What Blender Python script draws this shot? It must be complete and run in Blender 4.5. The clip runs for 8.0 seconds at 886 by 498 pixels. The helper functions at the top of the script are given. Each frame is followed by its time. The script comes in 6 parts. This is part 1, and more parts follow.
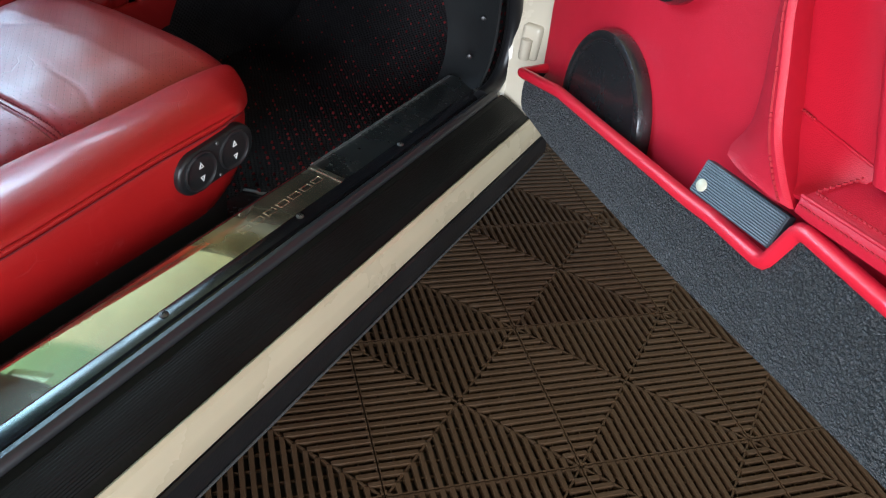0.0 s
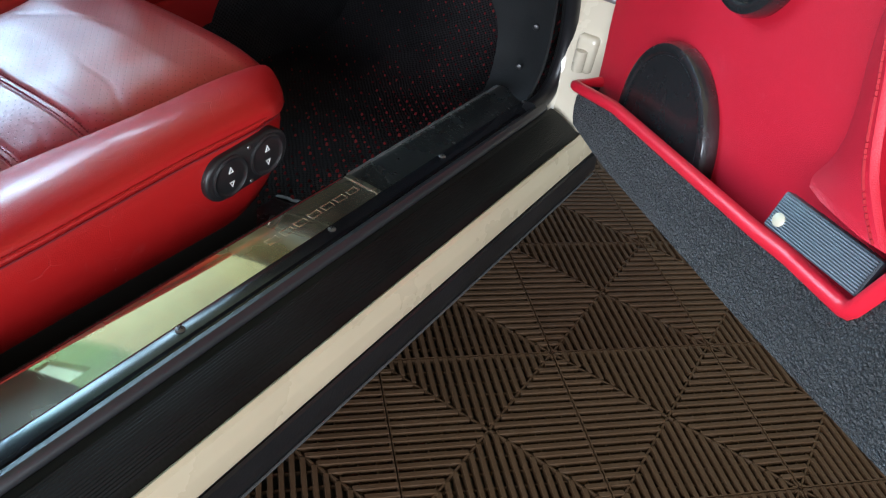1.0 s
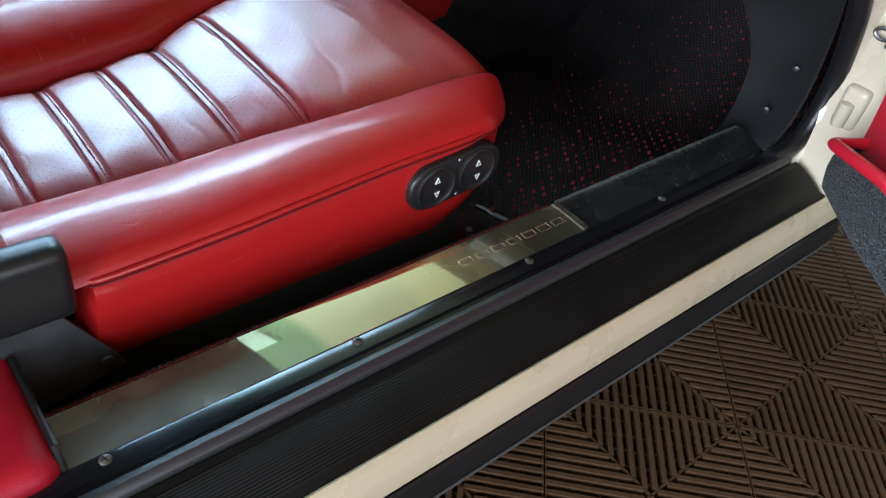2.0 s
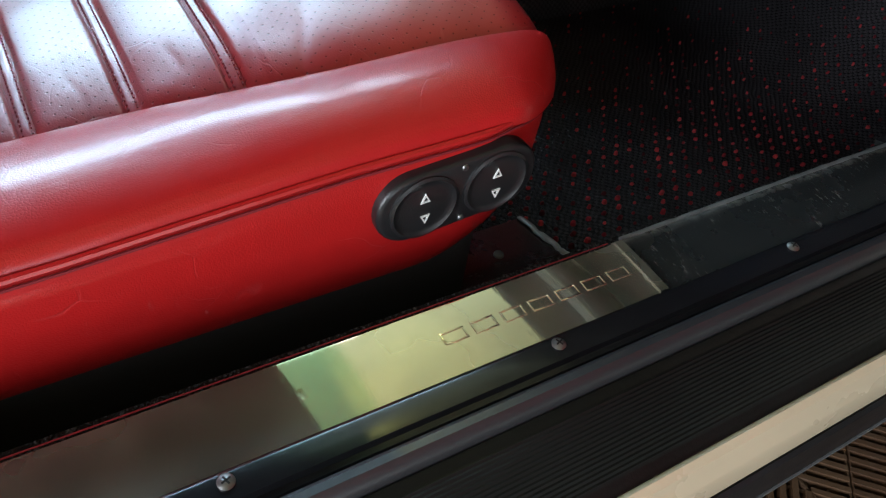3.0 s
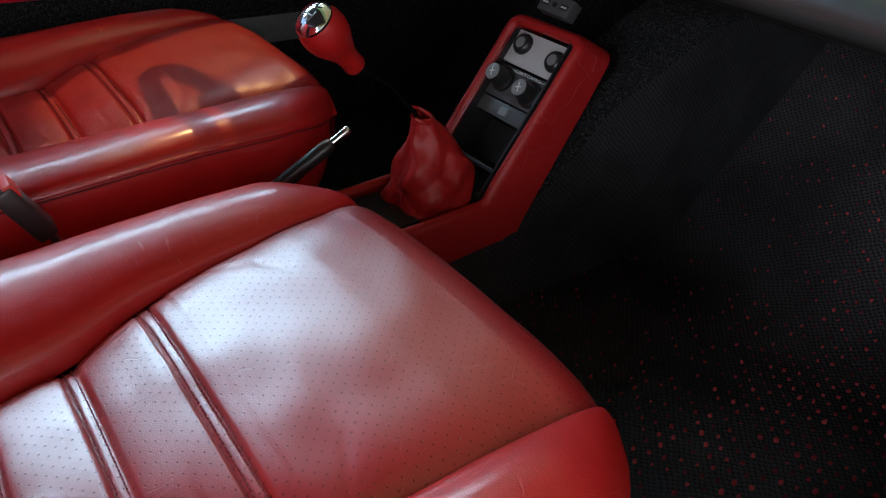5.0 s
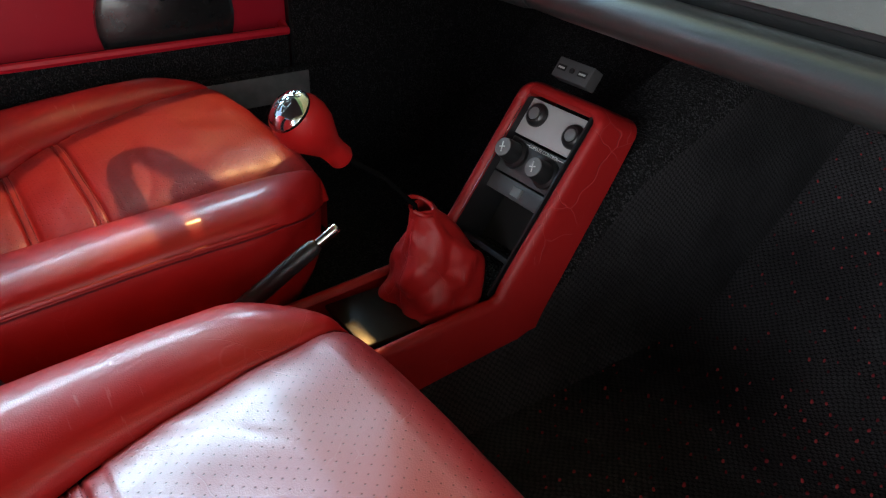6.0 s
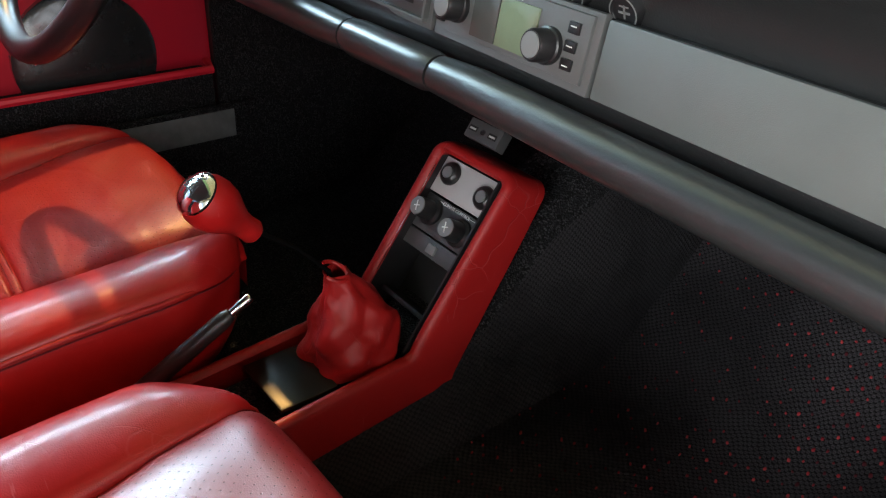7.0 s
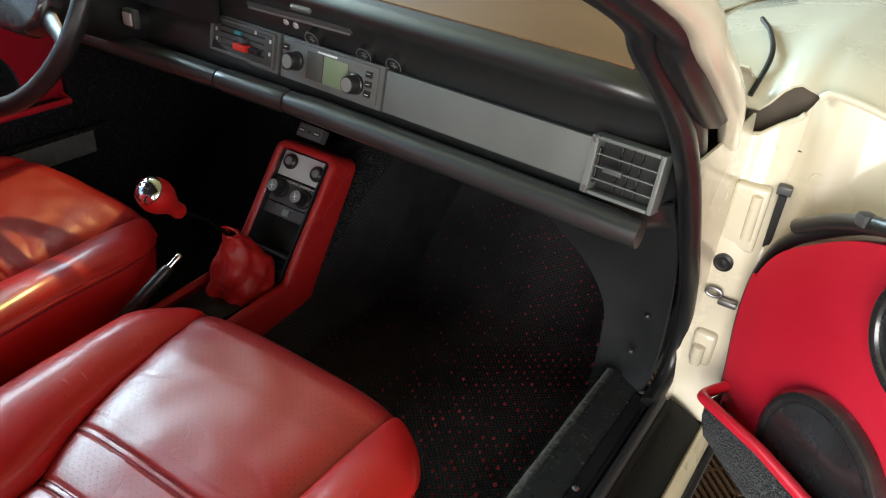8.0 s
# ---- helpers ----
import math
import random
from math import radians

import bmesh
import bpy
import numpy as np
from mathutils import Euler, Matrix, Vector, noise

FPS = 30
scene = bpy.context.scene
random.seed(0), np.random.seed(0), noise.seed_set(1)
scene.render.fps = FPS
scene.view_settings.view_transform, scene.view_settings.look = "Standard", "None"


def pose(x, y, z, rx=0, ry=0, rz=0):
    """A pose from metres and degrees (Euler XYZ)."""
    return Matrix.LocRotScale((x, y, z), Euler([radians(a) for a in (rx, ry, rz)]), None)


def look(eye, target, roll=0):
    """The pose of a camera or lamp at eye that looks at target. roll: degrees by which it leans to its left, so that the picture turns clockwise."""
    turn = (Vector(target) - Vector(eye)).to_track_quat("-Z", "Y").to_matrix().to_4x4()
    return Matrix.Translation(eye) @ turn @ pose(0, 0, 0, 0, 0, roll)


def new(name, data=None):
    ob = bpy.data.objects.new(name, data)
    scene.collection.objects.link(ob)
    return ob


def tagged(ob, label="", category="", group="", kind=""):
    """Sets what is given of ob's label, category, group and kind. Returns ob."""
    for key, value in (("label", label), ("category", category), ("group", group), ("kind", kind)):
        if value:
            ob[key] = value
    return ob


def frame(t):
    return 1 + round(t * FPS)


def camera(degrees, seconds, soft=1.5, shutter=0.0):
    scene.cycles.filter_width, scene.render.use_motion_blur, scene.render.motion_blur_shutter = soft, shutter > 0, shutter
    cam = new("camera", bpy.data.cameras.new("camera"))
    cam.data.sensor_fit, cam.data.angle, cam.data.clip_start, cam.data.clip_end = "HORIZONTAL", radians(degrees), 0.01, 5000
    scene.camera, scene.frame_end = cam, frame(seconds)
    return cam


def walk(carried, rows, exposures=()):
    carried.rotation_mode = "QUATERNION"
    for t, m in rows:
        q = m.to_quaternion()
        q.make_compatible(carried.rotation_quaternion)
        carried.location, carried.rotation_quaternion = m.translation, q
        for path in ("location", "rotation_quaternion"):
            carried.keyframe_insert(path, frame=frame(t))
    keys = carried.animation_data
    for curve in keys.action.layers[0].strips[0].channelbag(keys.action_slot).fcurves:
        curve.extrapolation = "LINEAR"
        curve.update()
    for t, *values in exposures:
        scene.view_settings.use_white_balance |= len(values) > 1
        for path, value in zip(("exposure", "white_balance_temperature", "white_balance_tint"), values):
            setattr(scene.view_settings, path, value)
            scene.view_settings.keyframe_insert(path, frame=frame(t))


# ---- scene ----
cam = camera(60.1, 8.0, soft=1.2)
PATH = [
    (0, (0.423, -0.56, 0.921), (-0.217, 0.898, -0.289), 9.6),
    (0.5, (0.403, -0.513, 0.899), (-0.23, 0.945, -0.316), 10.1),
    (1, (0.394, -0.513, 0.895), (-0.333, 0.908, -0.311), 10.4),
    (1.5, (0.365, -0.503, 0.915), (-0.522, 0.798, -0.318), 10.7),
    (1.7, (0.357, -0.498, 0.909), (-0.617, 0.721, -0.341), 10.8),
    (2.8, (0.22, -0.297, 0.789), (-0.905, 0.611, -0.593), 10.9),
    (3, (0.187, -0.242, 0.761), (-0.95, 0.63, -0.634), 10.4),
    (3.5, (0.156, -0.195, 0.727), (-1.028, 0.601, -0.675), 8.0),
    (4, (0.143, -0.195, 0.741), (-1.091, 0.605, -0.615), 4.6),
    (4.2, (0.146, -0.183, 0.752), (-1.124, 0.679, -0.53), 4.3),
    (4.5, (0.115, -0.17, 0.79), (-1.172, 0.777, -0.412), 4.2),
    (4.7, (0.06, -0.189, 0.807), (-1.249, 0.847, -0.293), 4.4),
    (5, (0.037, -0.216, 0.845), (-1.307, 0.821, -0.213), 3.9),
    (5.2, (0.021, -0.232, 0.869), (-1.303, 0.832, -0.187), 4.6),
    (6.3, (-0.096, -0.061, 0.85), (-1.518, 0.93, -0.148), 0.9),
    (6.5, (-0.105, -0.041, 0.846), (-1.521, 0.958, -0.153), 0.9),
    (7, (-0.06, -0.081, 0.933), (-1.38, 1.023, -0.088), 3.1),
    (7.2, (-0.026, -0.107, 0.975), (-1.282, 1.06, -0.055), 4.2),
    (7.5, (0.041, -0.215, 1.027), (-1.118, 1.043, -0.01), 4.5),
    (7.7, (0.096, -0.303, 1.073), (-0.969, 1.029, 0.029), 4.5),
    (8, (0.185, -0.44, 1.126), (-0.711, 1.021, 0.095), 4.5),
]
EXPOSURES = [(0, 0.65, 6000, 10), (1.7, 0.75, 5900, 10), (3, 0.7, 6150, 10), (3.5, 0.65, 6300, 10), (4.5, 0.5, 6250, 10), (5.2, 0.65, 6350, 10), (6.3, 1.15, 6600, 10), (7.2, 1.3, 6800, 10), (7.5, 1.2, 6900, 10), (8, 0.85, 7100, 10)]
walk(cam, [(t, look(eye, target, roll)) for t, eye, target, roll in PATH], EXPOSURES)

# ---------------------------------------------------------------- light and air
world = bpy.data.worlds.new("world")
scene.world = world
world.use_nodes = True
wn = world.node_tree.nodes
sky = wn.new("ShaderNodeTexSky")
sky.sky_type, sky.sun_disc = "NISHITA", False
SUN_DIR = Vector((-0.52, 0.19, 0.83)).normalized()
sky.sun_elevation = math.asin(SUN_DIR.z)
sky.sun_rotation = math.atan2(SUN_DIR.x, SUN_DIR.y)
world.node_tree.links.new(sky.outputs[0], wn["Background"].inputs[0])
wn["Background"].inputs[1].default_value = 0.15

sun = new("sun", bpy.data.lights.new("sun", "SUN"))
sun.data.energy, sun.data.angle, sun.data.color = 1.1, radians(0.8), (1.0, 0.60, 0.22)
sun.matrix_world = look(SUN_DIR * 9, (0, 0, 0))


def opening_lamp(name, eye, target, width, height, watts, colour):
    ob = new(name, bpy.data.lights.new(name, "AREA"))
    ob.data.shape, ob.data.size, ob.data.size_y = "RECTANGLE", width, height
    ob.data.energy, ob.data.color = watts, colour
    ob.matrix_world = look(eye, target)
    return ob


# unseen area lamps added at wall openings, standing in for sky light
opening_lamp("gate_daylight", (0.5, -3.35, 1.15), (0.2, 0.0, 0.6), 3.2, 1.9, 180, (0.95, 0.97, 1.0))
# no gate known here: a fill for the cabin and footwell
opening_lamp("east_fill", (3.5, -0.7, 1.25), (-0.3, 0.2, 0.6), 2.7, 1.9, 34, (0.97, 0.98, 1.0))
# placed so its cool sheen reaches the passenger's cushion
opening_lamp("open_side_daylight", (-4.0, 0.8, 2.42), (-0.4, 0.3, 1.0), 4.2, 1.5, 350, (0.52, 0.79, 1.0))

# ---------------------------------------------------------------- mesh helpers


def link_mesh(name, verts, faces, material, parent=None, label="", smooth=40):
    me = bpy.data.meshes.new(name)
    me.from_pydata([tuple(v) for v in verts], [], faces)
    me.validate()
    bm = bmesh.new()
    bm.from_mesh(me)
    bmesh.ops.recalc_face_normals(bm, faces=bm.faces)
    bm.to_mesh(me)
    bm.free()
    if smooth:
        me.polygons.foreach_set("use_smooth", [True] * len(me.polygons))
        me.set_sharp_from_angle(angle=radians(smooth))
    me.materials.append(material)
    ob = new(name, me)
    if parent:
        ob.parent = parent
    if label:
        tagged(ob, label)
    return ob


def part(name, bm, material, parent=None, label="", smooth=40):
    """Links a bmesh as one mesh object under a thing or a part."""
    bmesh.ops.recalc_face_normals(bm, faces=bm.faces)
    me = bpy.data.meshes.new(name)
    bm.to_mesh(me)
    bm.free()
    if smooth:
        me.polygons.foreach_set("use_smooth", [True] * len(me.polygons))
        me.set_sharp_from_angle(angle=radians(smooth))
    me.materials.append(material)
    ob = new(name, me)
    if parent:
        ob.parent = parent
    if label:
        tagged(ob, label)
    return ob


def thing(name, label, category, group="", kind="", at=(0, 0, 0)):
    ob = new(name)
    ob.location = at
    return tagged(ob, label, category, group, kind)


def add_box(bm, x0, x1, y0, y1, z0, z1, bevel=0.0, m=None, segments=2):
    """A box with rounded edges, added to bm; m places it."""
    tmp = bmesh.new()
    bmesh.ops.create_cube(tmp, size=1)
    for v in tmp.verts:
        v.co = Vector(((x0 + x1) / 2 + v.co.x * (x1 - x0), (y0 + y1) / 2 + v.co.y * (y1 - y0), (z0 + z1) / 2 + v.co.z * (z1 - z0)))
    if bevel:
        bmesh.ops.bevel(tmp, geom=list(tmp.edges), offset=bevel, segments=segments, profile=0.6, affect="EDGES")
    if m is not None:
        bmesh.ops.transform(tmp, matrix=m, verts=tmp.verts)
    me = bpy.data.meshes.new("tmp")
    tmp.to_mesh(me)
    tmp.free()
    bm.from_mesh(me)
    bpy.data.meshes.remove(me)
    return bm


def box(*a, **k):
    return add_box(bmesh.new(), *a, **k)


def loft(rings, closed=True, caps=True):
    """Verts and faces of a skin over rings of equal length."""
    n, verts, faces = len(rings[0]), [], []
    for r in rings:
        verts += [tuple(p) for p in r]
    last = n if closed else n - 1
    for i in range(len(rings) - 1):
        for j in range(last):
            k = (j + 1) % n
            faces.append((i * n + j, i * n + k, (i + 1) * n + k, (i + 1) * n + j))
    if caps and closed:
        faces.append(tuple(range(n - 1, -1, -1)))
        faces.append(tuple(range((len(rings) - 1) * n, len(rings) * n)))
    return verts, faces


def bm_from(verts, faces, bm=None):
    bm = bm or bmesh.new()
    made = [bm.verts.new(v) for v in verts]
    for f in faces:
        bm.faces.new([made[i] for i in f])
    return bm


def sheet(rows, thickness=0.0):
    """A skin over an open grid of points; with thickness a closed slab, made along the normals."""
    bm = bm_from(*loft(rows, closed=False, caps=False))
    if thickness:
        bmesh.ops.recalc_face_normals(bm, faces=bm.faces)
        bmesh.ops.solidify(bm, geom=list(bm.faces), thickness=thickness)
    return bm


def profile(points, axis, a, b, bm=None, m=None):
    """A closed outline extruded along an axis from a to b. Points are the two other coordinates, in x, y, z order."""
    k = "xyz".index(axis)

    def place(p, t):
        q = list(p)
        q.insert(k, t)
        return m @ Vector(q) if m is not None else Vector(q)

    return bm_from(*loft([[place(p, t) for p in points] for t in (a, b)]), bm=bm)


def smooth_path(points, n):
    """Catmull-Rom through points, n steps a span."""
    pts = [Vector(p) for p in points]
    pts = [2 * pts[0] - pts[1]] + pts + [2 * pts[-1] - pts[-2]]
    out = []
    for i in range(1, len(pts) - 2):
        p0, p1, p2, p3 = pts[i - 1 : i + 3]
        for s in range(n):
            t = s / n
            out.append(0.5 * (2 * p1 + (p2 - p0) * t + (2 * p0 - 5 * p1 + 4 * p2 - p3) * t * t + (3 * p1 - p0 - 3 * p2 + p3) * t ** 3))
    return out + [pts[-2]]


def tube(points, radius, sides=10, closed=False, bm=None, flat=1.0, up=(0, 0, 1)):
    """A round rod along a path; radius may be a list; flat squeezes it along up."""
    pts = [Vector(p) for p in points]
    n, rings = len(pts), []
    for i, p in enumerate(pts):
        if closed:
            way = pts[(i + 1) % n] - pts[i - 1]
        else:
            way = pts[min(i + 1, n - 1)] - pts[max(i - 1, 0)]
        way.normalize()
        side = way.cross(Vector(up))
        if side.length < 1e-4:
            side = way.cross(Vector((1, 0, 0)))
        side.normalize()
        above = side.cross(way)
        r = radius[i] if isinstance(radius, (list, tuple)) else radius
        rings.append([p + side * (r * math.cos(a)) + above * (r * flat * math.sin(a)) for a in (2 * math.pi * j / sides for j in range(sides))])
    if closed:
        rings.append(rings[0])
        bm = bm_from(*loft(rings, caps=False), bm=bm)
        bmesh.ops.remove_doubles(bm, verts=bm.verts, dist=1e-6)
        return bm
    return bm_from(*loft(rings), bm=bm)


def lathe(outline, sides=32, m=None, bm=None):
    """(radius, height) pairs turned about z, then placed by m."""
    rings = []
    for r, h in outline:
        ring = [Vector((max(r, 1e-4) * math.cos(2 * math.pi * j / sides), max(r, 1e-4) * math.sin(2 * math.pi * j / sides), h)) for j in range(sides)]
        rings.append([m @ p for p in ring] if m is not None else ring)
    return bm_from(*loft(rings), bm=bm)


def axes(origin, ex, ey, ez):
    """A placing matrix from an origin and three unit axes."""
    m = Matrix.Identity(4)
    for i, v in enumerate((ex, ey, ez)):
        for j in range(3):
            m[j][i] = v[j]
    m.translation = Vector(origin)
    return m


def round_outline(w, h, r, steps=5):
    """A rounded rectangle about the origin, counter-clockwise."""
    pts = []
    for cx, cy, a0 in ((w / 2 - r, h / 2 - r, 0), (-w / 2 + r, h / 2 - r, 90), (-w / 2 + r, -h / 2 + r, 180), (w / 2 - r, -h / 2 + r, 270)):
        for s in range(steps + 1):
            a = radians(a0 + 90 * s / steps)
            pts.append((cx + r * math.cos(a), cy + r * math.sin(a)))
    return pts


def slab(outline, h0, h1, m=None, bm=None, ease=0.0):
    """An outline raised from h0 to h1, with a rounded upper rim of the size ease."""
    levels = [(0.0, h0), (0.0, h1 - ease)]
    if ease:
        levels += [(ease * (1 - math.cos(a)), h1 - ease + ease * math.sin(a)) for a in (radians(d) for d in (30, 60, 90))]
    rings = []
    cx, cy = sum(p[0] for p in outline) / len(outline), sum(p[1] for p in outline) / len(outline)
    for inset, h in levels:
        ring = []
        for x, y in outline:
            d = math.hypot(x - cx, y - cy)
            k = max(0.0, 1 - inset / d) if d > 1e-6 else 1
            v = Vector((cx + (x - cx) * k, cy + (y - cy) * k, h))
            ring.append(m @ v if m is not None else v)
        rings.append(ring)
    return bm_from(*loft(rings), bm=bm)


# ---------------------------------------------------------------- materials


class Nodes:
    def __init__(self, name):
        self.mat = bpy.data.materials.new(name)
        self.mat.use_nodes = True
        self.tree = self.mat.node_tree
        self.bsdf = self.tree.nodes["Principled BSDF"]
        self.coord = self.tree.nodes.new("ShaderNodeTexCoord").outputs["Object"]

    def node(self, kind, **settings):
        n = self.tree.nodes.new(kind)
        for k, v in settings.items():
            if k in n.inputs:
                n.inputs[k].default_value = v
            elif k == "operation":
                n.operation = v
            elif k == "blend":
                n.blend_type = v
            elif k == "feature":
                n.feature = v
            elif k == "bands":
                n.bands_direction = v
        return n

    def link(self, a, b):
        self.tree.links.new(a, b)

    def noise(self, scale, detail=4.0, rough=0.55, vector=None):
        n = self.node("ShaderNodeTexNoise", Scale=scale, Detail=detail, Roughness=rough)
        self.link(vector or self.coord, n.inputs["Vector"])
        return n.outputs["Fac"]

    def ramp(self, value, stops):
        n = self.tree.nodes.new("ShaderNodeValToRGB")
        els = n.color_ramp.elements
        while len(els) < len(stops):
            els.new(0.5)
        for e, (pos, col) in zip(els, stops):
            e.position = pos
            e.color = (*col, 1) if len(col) == 3 else col
        self.link(value, n.inputs[0])
        return n.outputs["Color"]

    def mix(self, fac, a, b, blend="MIX"):
        n = self.tree.nodes.new("ShaderNodeMix")
        n.data_type, n.blend_type = "RGBA", blend
        for socket, v in ((n.inputs[0], fac), (n.inputs[6], a), (n.inputs[7], b)):
            if isinstance(v, (int, float)):
                socket.default_value = v
            elif isinstance(v, tuple):
                socket.default_value = (*v, 1)
            else:
                self.link(v, socket)
        return n.outputs[2]

    def math(self, op, a, b=0.0, c=0.0):
        n = self.tree.nodes.new("ShaderNodeMath")
        n.operation = op
        for socket, v in zip(n.inputs, (a, b, c)):
            if isinstance(v, (int, float)):
                socket.default_value = v
            else:
                self.link(v, socket)
        return n.outputs[0]

    def bump(self, height, strength=0.3, distance=0.001, after=None):
        n = self.node("ShaderNodeBump", Strength=strength, Distance=distance)
        self.link(height, n.inputs["Height"])
        if after is not None:
            self.link(after, n.inputs["Normal"])
        return n.outputs["Normal"]

    def finish(self, colour=None, rough=None, metal=None, normal=None, coat=None, spec=None):
        for key, v in (("Base Color", colour), ("Roughness", rough), ("Metallic", metal), ("Coat Weight", coat), ("Specular IOR Level", spec)):
            if v is None:
                continue
            s = self.bsdf.inputs[key]
            if isinstance(v, tuple):
                s.default_value = (*v, 1)
            elif isinstance(v, (int, float)):
                s.default_value = v
            else:
                self.link(v, s)
        if normal is not None:
            self.link(normal, self.bsdf.inputs["Normal"])
        return self.mat


def shade(c, k):
    return tuple(v * k for v in c)


def plain(name, colour, rough=0.5, metal=0.0, grain=60.0, grain_bump=0.15, stains=5.0, vary=0.18, spec=None, coat=None):
    """A surface with grain and broad unevenness."""
    k = Nodes(name)
    broad, fine = k.noise(stains, 5), k.noise(grain, 3)
    base = k.mix(broad, shade(colour, 1 - vary), shade(colour, 1 + vary))
    r = k.math("MULTIPLY_ADD", broad, 0.16, rough - 0.08)
    return k.finish(base, r, metal, k.bump(fine, grain_bump, 0.0008), coat, spec)


def leather(name, colour, rough=0.42, pores=False, worn=0.35, polish=0.0, creased=1.0, coat_ior=1.5, coat_rough=0.24, spec=0.4):
    """Grained hide with creases, light scuffs and, for the seat's middle, rows of punched holes."""
    k = Nodes(name)
    cell = k.node("ShaderNodeTexVoronoi", Scale=520.0)
    cell.feature = "DISTANCE_TO_EDGE"
    k.link(k.coord, cell.inputs["Vector"])
    grain = k.ramp(cell.outputs["Distance"], [(0.0, (0, 0, 0)), (0.25, (1, 1, 1))])
    broad, scuff = k.noise(6, 5), k.noise(38, 6, 0.7)
    crease = k.node("ShaderNodeTexVoronoi", Scale=17.0, Randomness=1.0)
    crease.feature = "DISTANCE_TO_EDGE"
    warp = k.node("ShaderNodeVectorMath", operation="ADD")
    wn_ = k.node("ShaderNodeTexNoise", Scale=9.0, Detail=3.0)
    k.link(k.coord, wn_.inputs["Vector"])
    k.link(k.coord, warp.inputs[0])
    half = k.node("ShaderNodeVectorMath", operation="SCALE")
    half.inputs["Scale"].default_value = 0.09
    k.link(wn_.outputs["Color"], half.inputs[0])
    k.link(half.outputs[0], warp.inputs[1])
    k.link(warp.outputs[0], crease.inputs["Vector"])
    line = k.ramp(crease.outputs["Distance"], [(0.0, (0, 0, 0)), (0.012, (1, 1, 1))])
    gate = k.ramp(k.noise(13, 2), [(0.53, (1, 1, 1)), (0.60, (0, 0, 0))])
    creases = k.math("MAXIMUM", line, gate)
    base = k.mix(broad, shade(colour, 0.82), shade(colour, 1.12))
    rub = k.ramp(scuff, [(0.60, (0, 0, 0)), (0.78, (1, 1, 1))])
    base = k.mix(k.math("MULTIPLY", rub, worn * 0.5), base, tuple(min(1, c * 1.25 + 0.03) for c in colour))
    normal = k.bump(grain, 0.22, 0.0004)
    base = k.mix(k.math("MULTIPLY", k.math("SUBTRACT", 1.0, creases), 0.35 * creased), base, tuple(min(1, c * 1.1 + 0.10) for c in colour))
    normal = k.bump(creases, 0.50 * creased + 0.001, 0.0010, normal)
    fold = k.node("ShaderNodeMapping")
    fold.inputs["Scale"].default_value = (22.0, 95.0, 22.0)
    fold.inputs["Rotation"].default_value = (0, 0, 0.35)
    k.link(k.coord, fold.inputs["Vector"])
    normal = k.bump(k.noise(1.0, 4, 0.6, fold.outputs[0]), 0.22 * creased + 0.001, 0.0012, normal)
    normal = k.bump(k.noise(24, 4), 0.22, 0.0026, normal)
    streak = k.node("ShaderNodeMapping")
    streak.inputs["Scale"].default_value = (26.0, 210.0, 40.0)
    streak.inputs["Rotation"].default_value = (0.2, 0, 0.95)
    k.link(k.coord, streak.inputs["Vector"])
    marks = k.math("MULTIPLY", k.ramp(k.noise(1.0, 2, 0.5, streak.outputs[0]), [(0.69, (0, 0, 0)), (0.74, (1, 1, 1))]), k.ramp(k.noise(8, 2), [(0.50, (0, 0, 0)), (0.60, (1, 1, 1))]))
    base = k.mix(k.math("MULTIPLY", marks, worn), base, tuple(min(1, c * 1.1 + 0.16) for c in colour))
    if pores:
        sep = k.node("ShaderNodeSeparateXYZ")
        k.link(k.coord, sep.inputs[0])
        pitch = 0.0105
        row = k.math("DIVIDE", sep.outputs["Y"], pitch * 0.5)
        odd = k.math("MULTIPLY", k.math("MODULO", k.math("FLOOR", k.math("ADD", row, 1000.0)), 2.0), 0.5)
        fx = k.math("SUBTRACT", k.math("FRACT", k.math("ADD", k.math("ADD", k.math("DIVIDE", sep.outputs["X"], pitch), 1000.0), odd)), 0.5)
        fy = k.math("MULTIPLY", k.math("SUBTRACT", k.math("FRACT", k.math("ADD", row, 1000.0)), 0.5), 0.5)
        dist = k.math("SQRT", k.math("ADD", k.math("MULTIPLY", fx, fx), k.math("MULTIPLY", fy, fy)))
        hole = k.ramp(dist, [(0.038, (0, 0, 0)), (0.090, (1, 1, 1))])
        base = k.mix(hole, shade(colour, 0.50), base)
        polish = k.math("MULTIPLY", k.math("MULTIPLY_ADD", hole, 0.6, 0.4), polish)
        normal = k.bump(hole, 0.6, 0.0010, normal)
    r = k.math("MULTIPLY_ADD", scuff, 0.16, rough - 0.08)
    k.bsdf.inputs["Coat Roughness"].default_value = coat_rough
    k.bsdf.inputs["Coat IOR"].default_value = coat_ior
    return k.finish(base, r, 0.0, normal, polish, spec)


RED = (0.46, 0.013, 0.013)
m_leather = leather("red_leather", RED, 0.40, polish=0.36, creased=0.45, coat_ior=1.6, coat_rough=0.17, spec=0.22)
m_leather_pores = leather("red_perforated_leather", (0.36, 0.013, 0.013), 0.38, pores=True, polish=1.0, creased=0.7, coat_ior=1.72, coat_rough=0.36, spec=0.2)
# same leather with less coat, so the window's white sheen stays off
m_leather_matt = leather("low_coat_red_perforated_leather", (0.36, 0.013, 0.013), 0.46, pores=True, polish=0.30, creased=0.6, coat_rough=0.30, spec=0.16)
m_vinyl = leather("red_vinyl", (0.50, 0.010, 0.028), 0.44, worn=0.1, creased=0.0)
m_boot = leather("red_soft_leather", (0.38, 0.013, 0.013), 0.40)
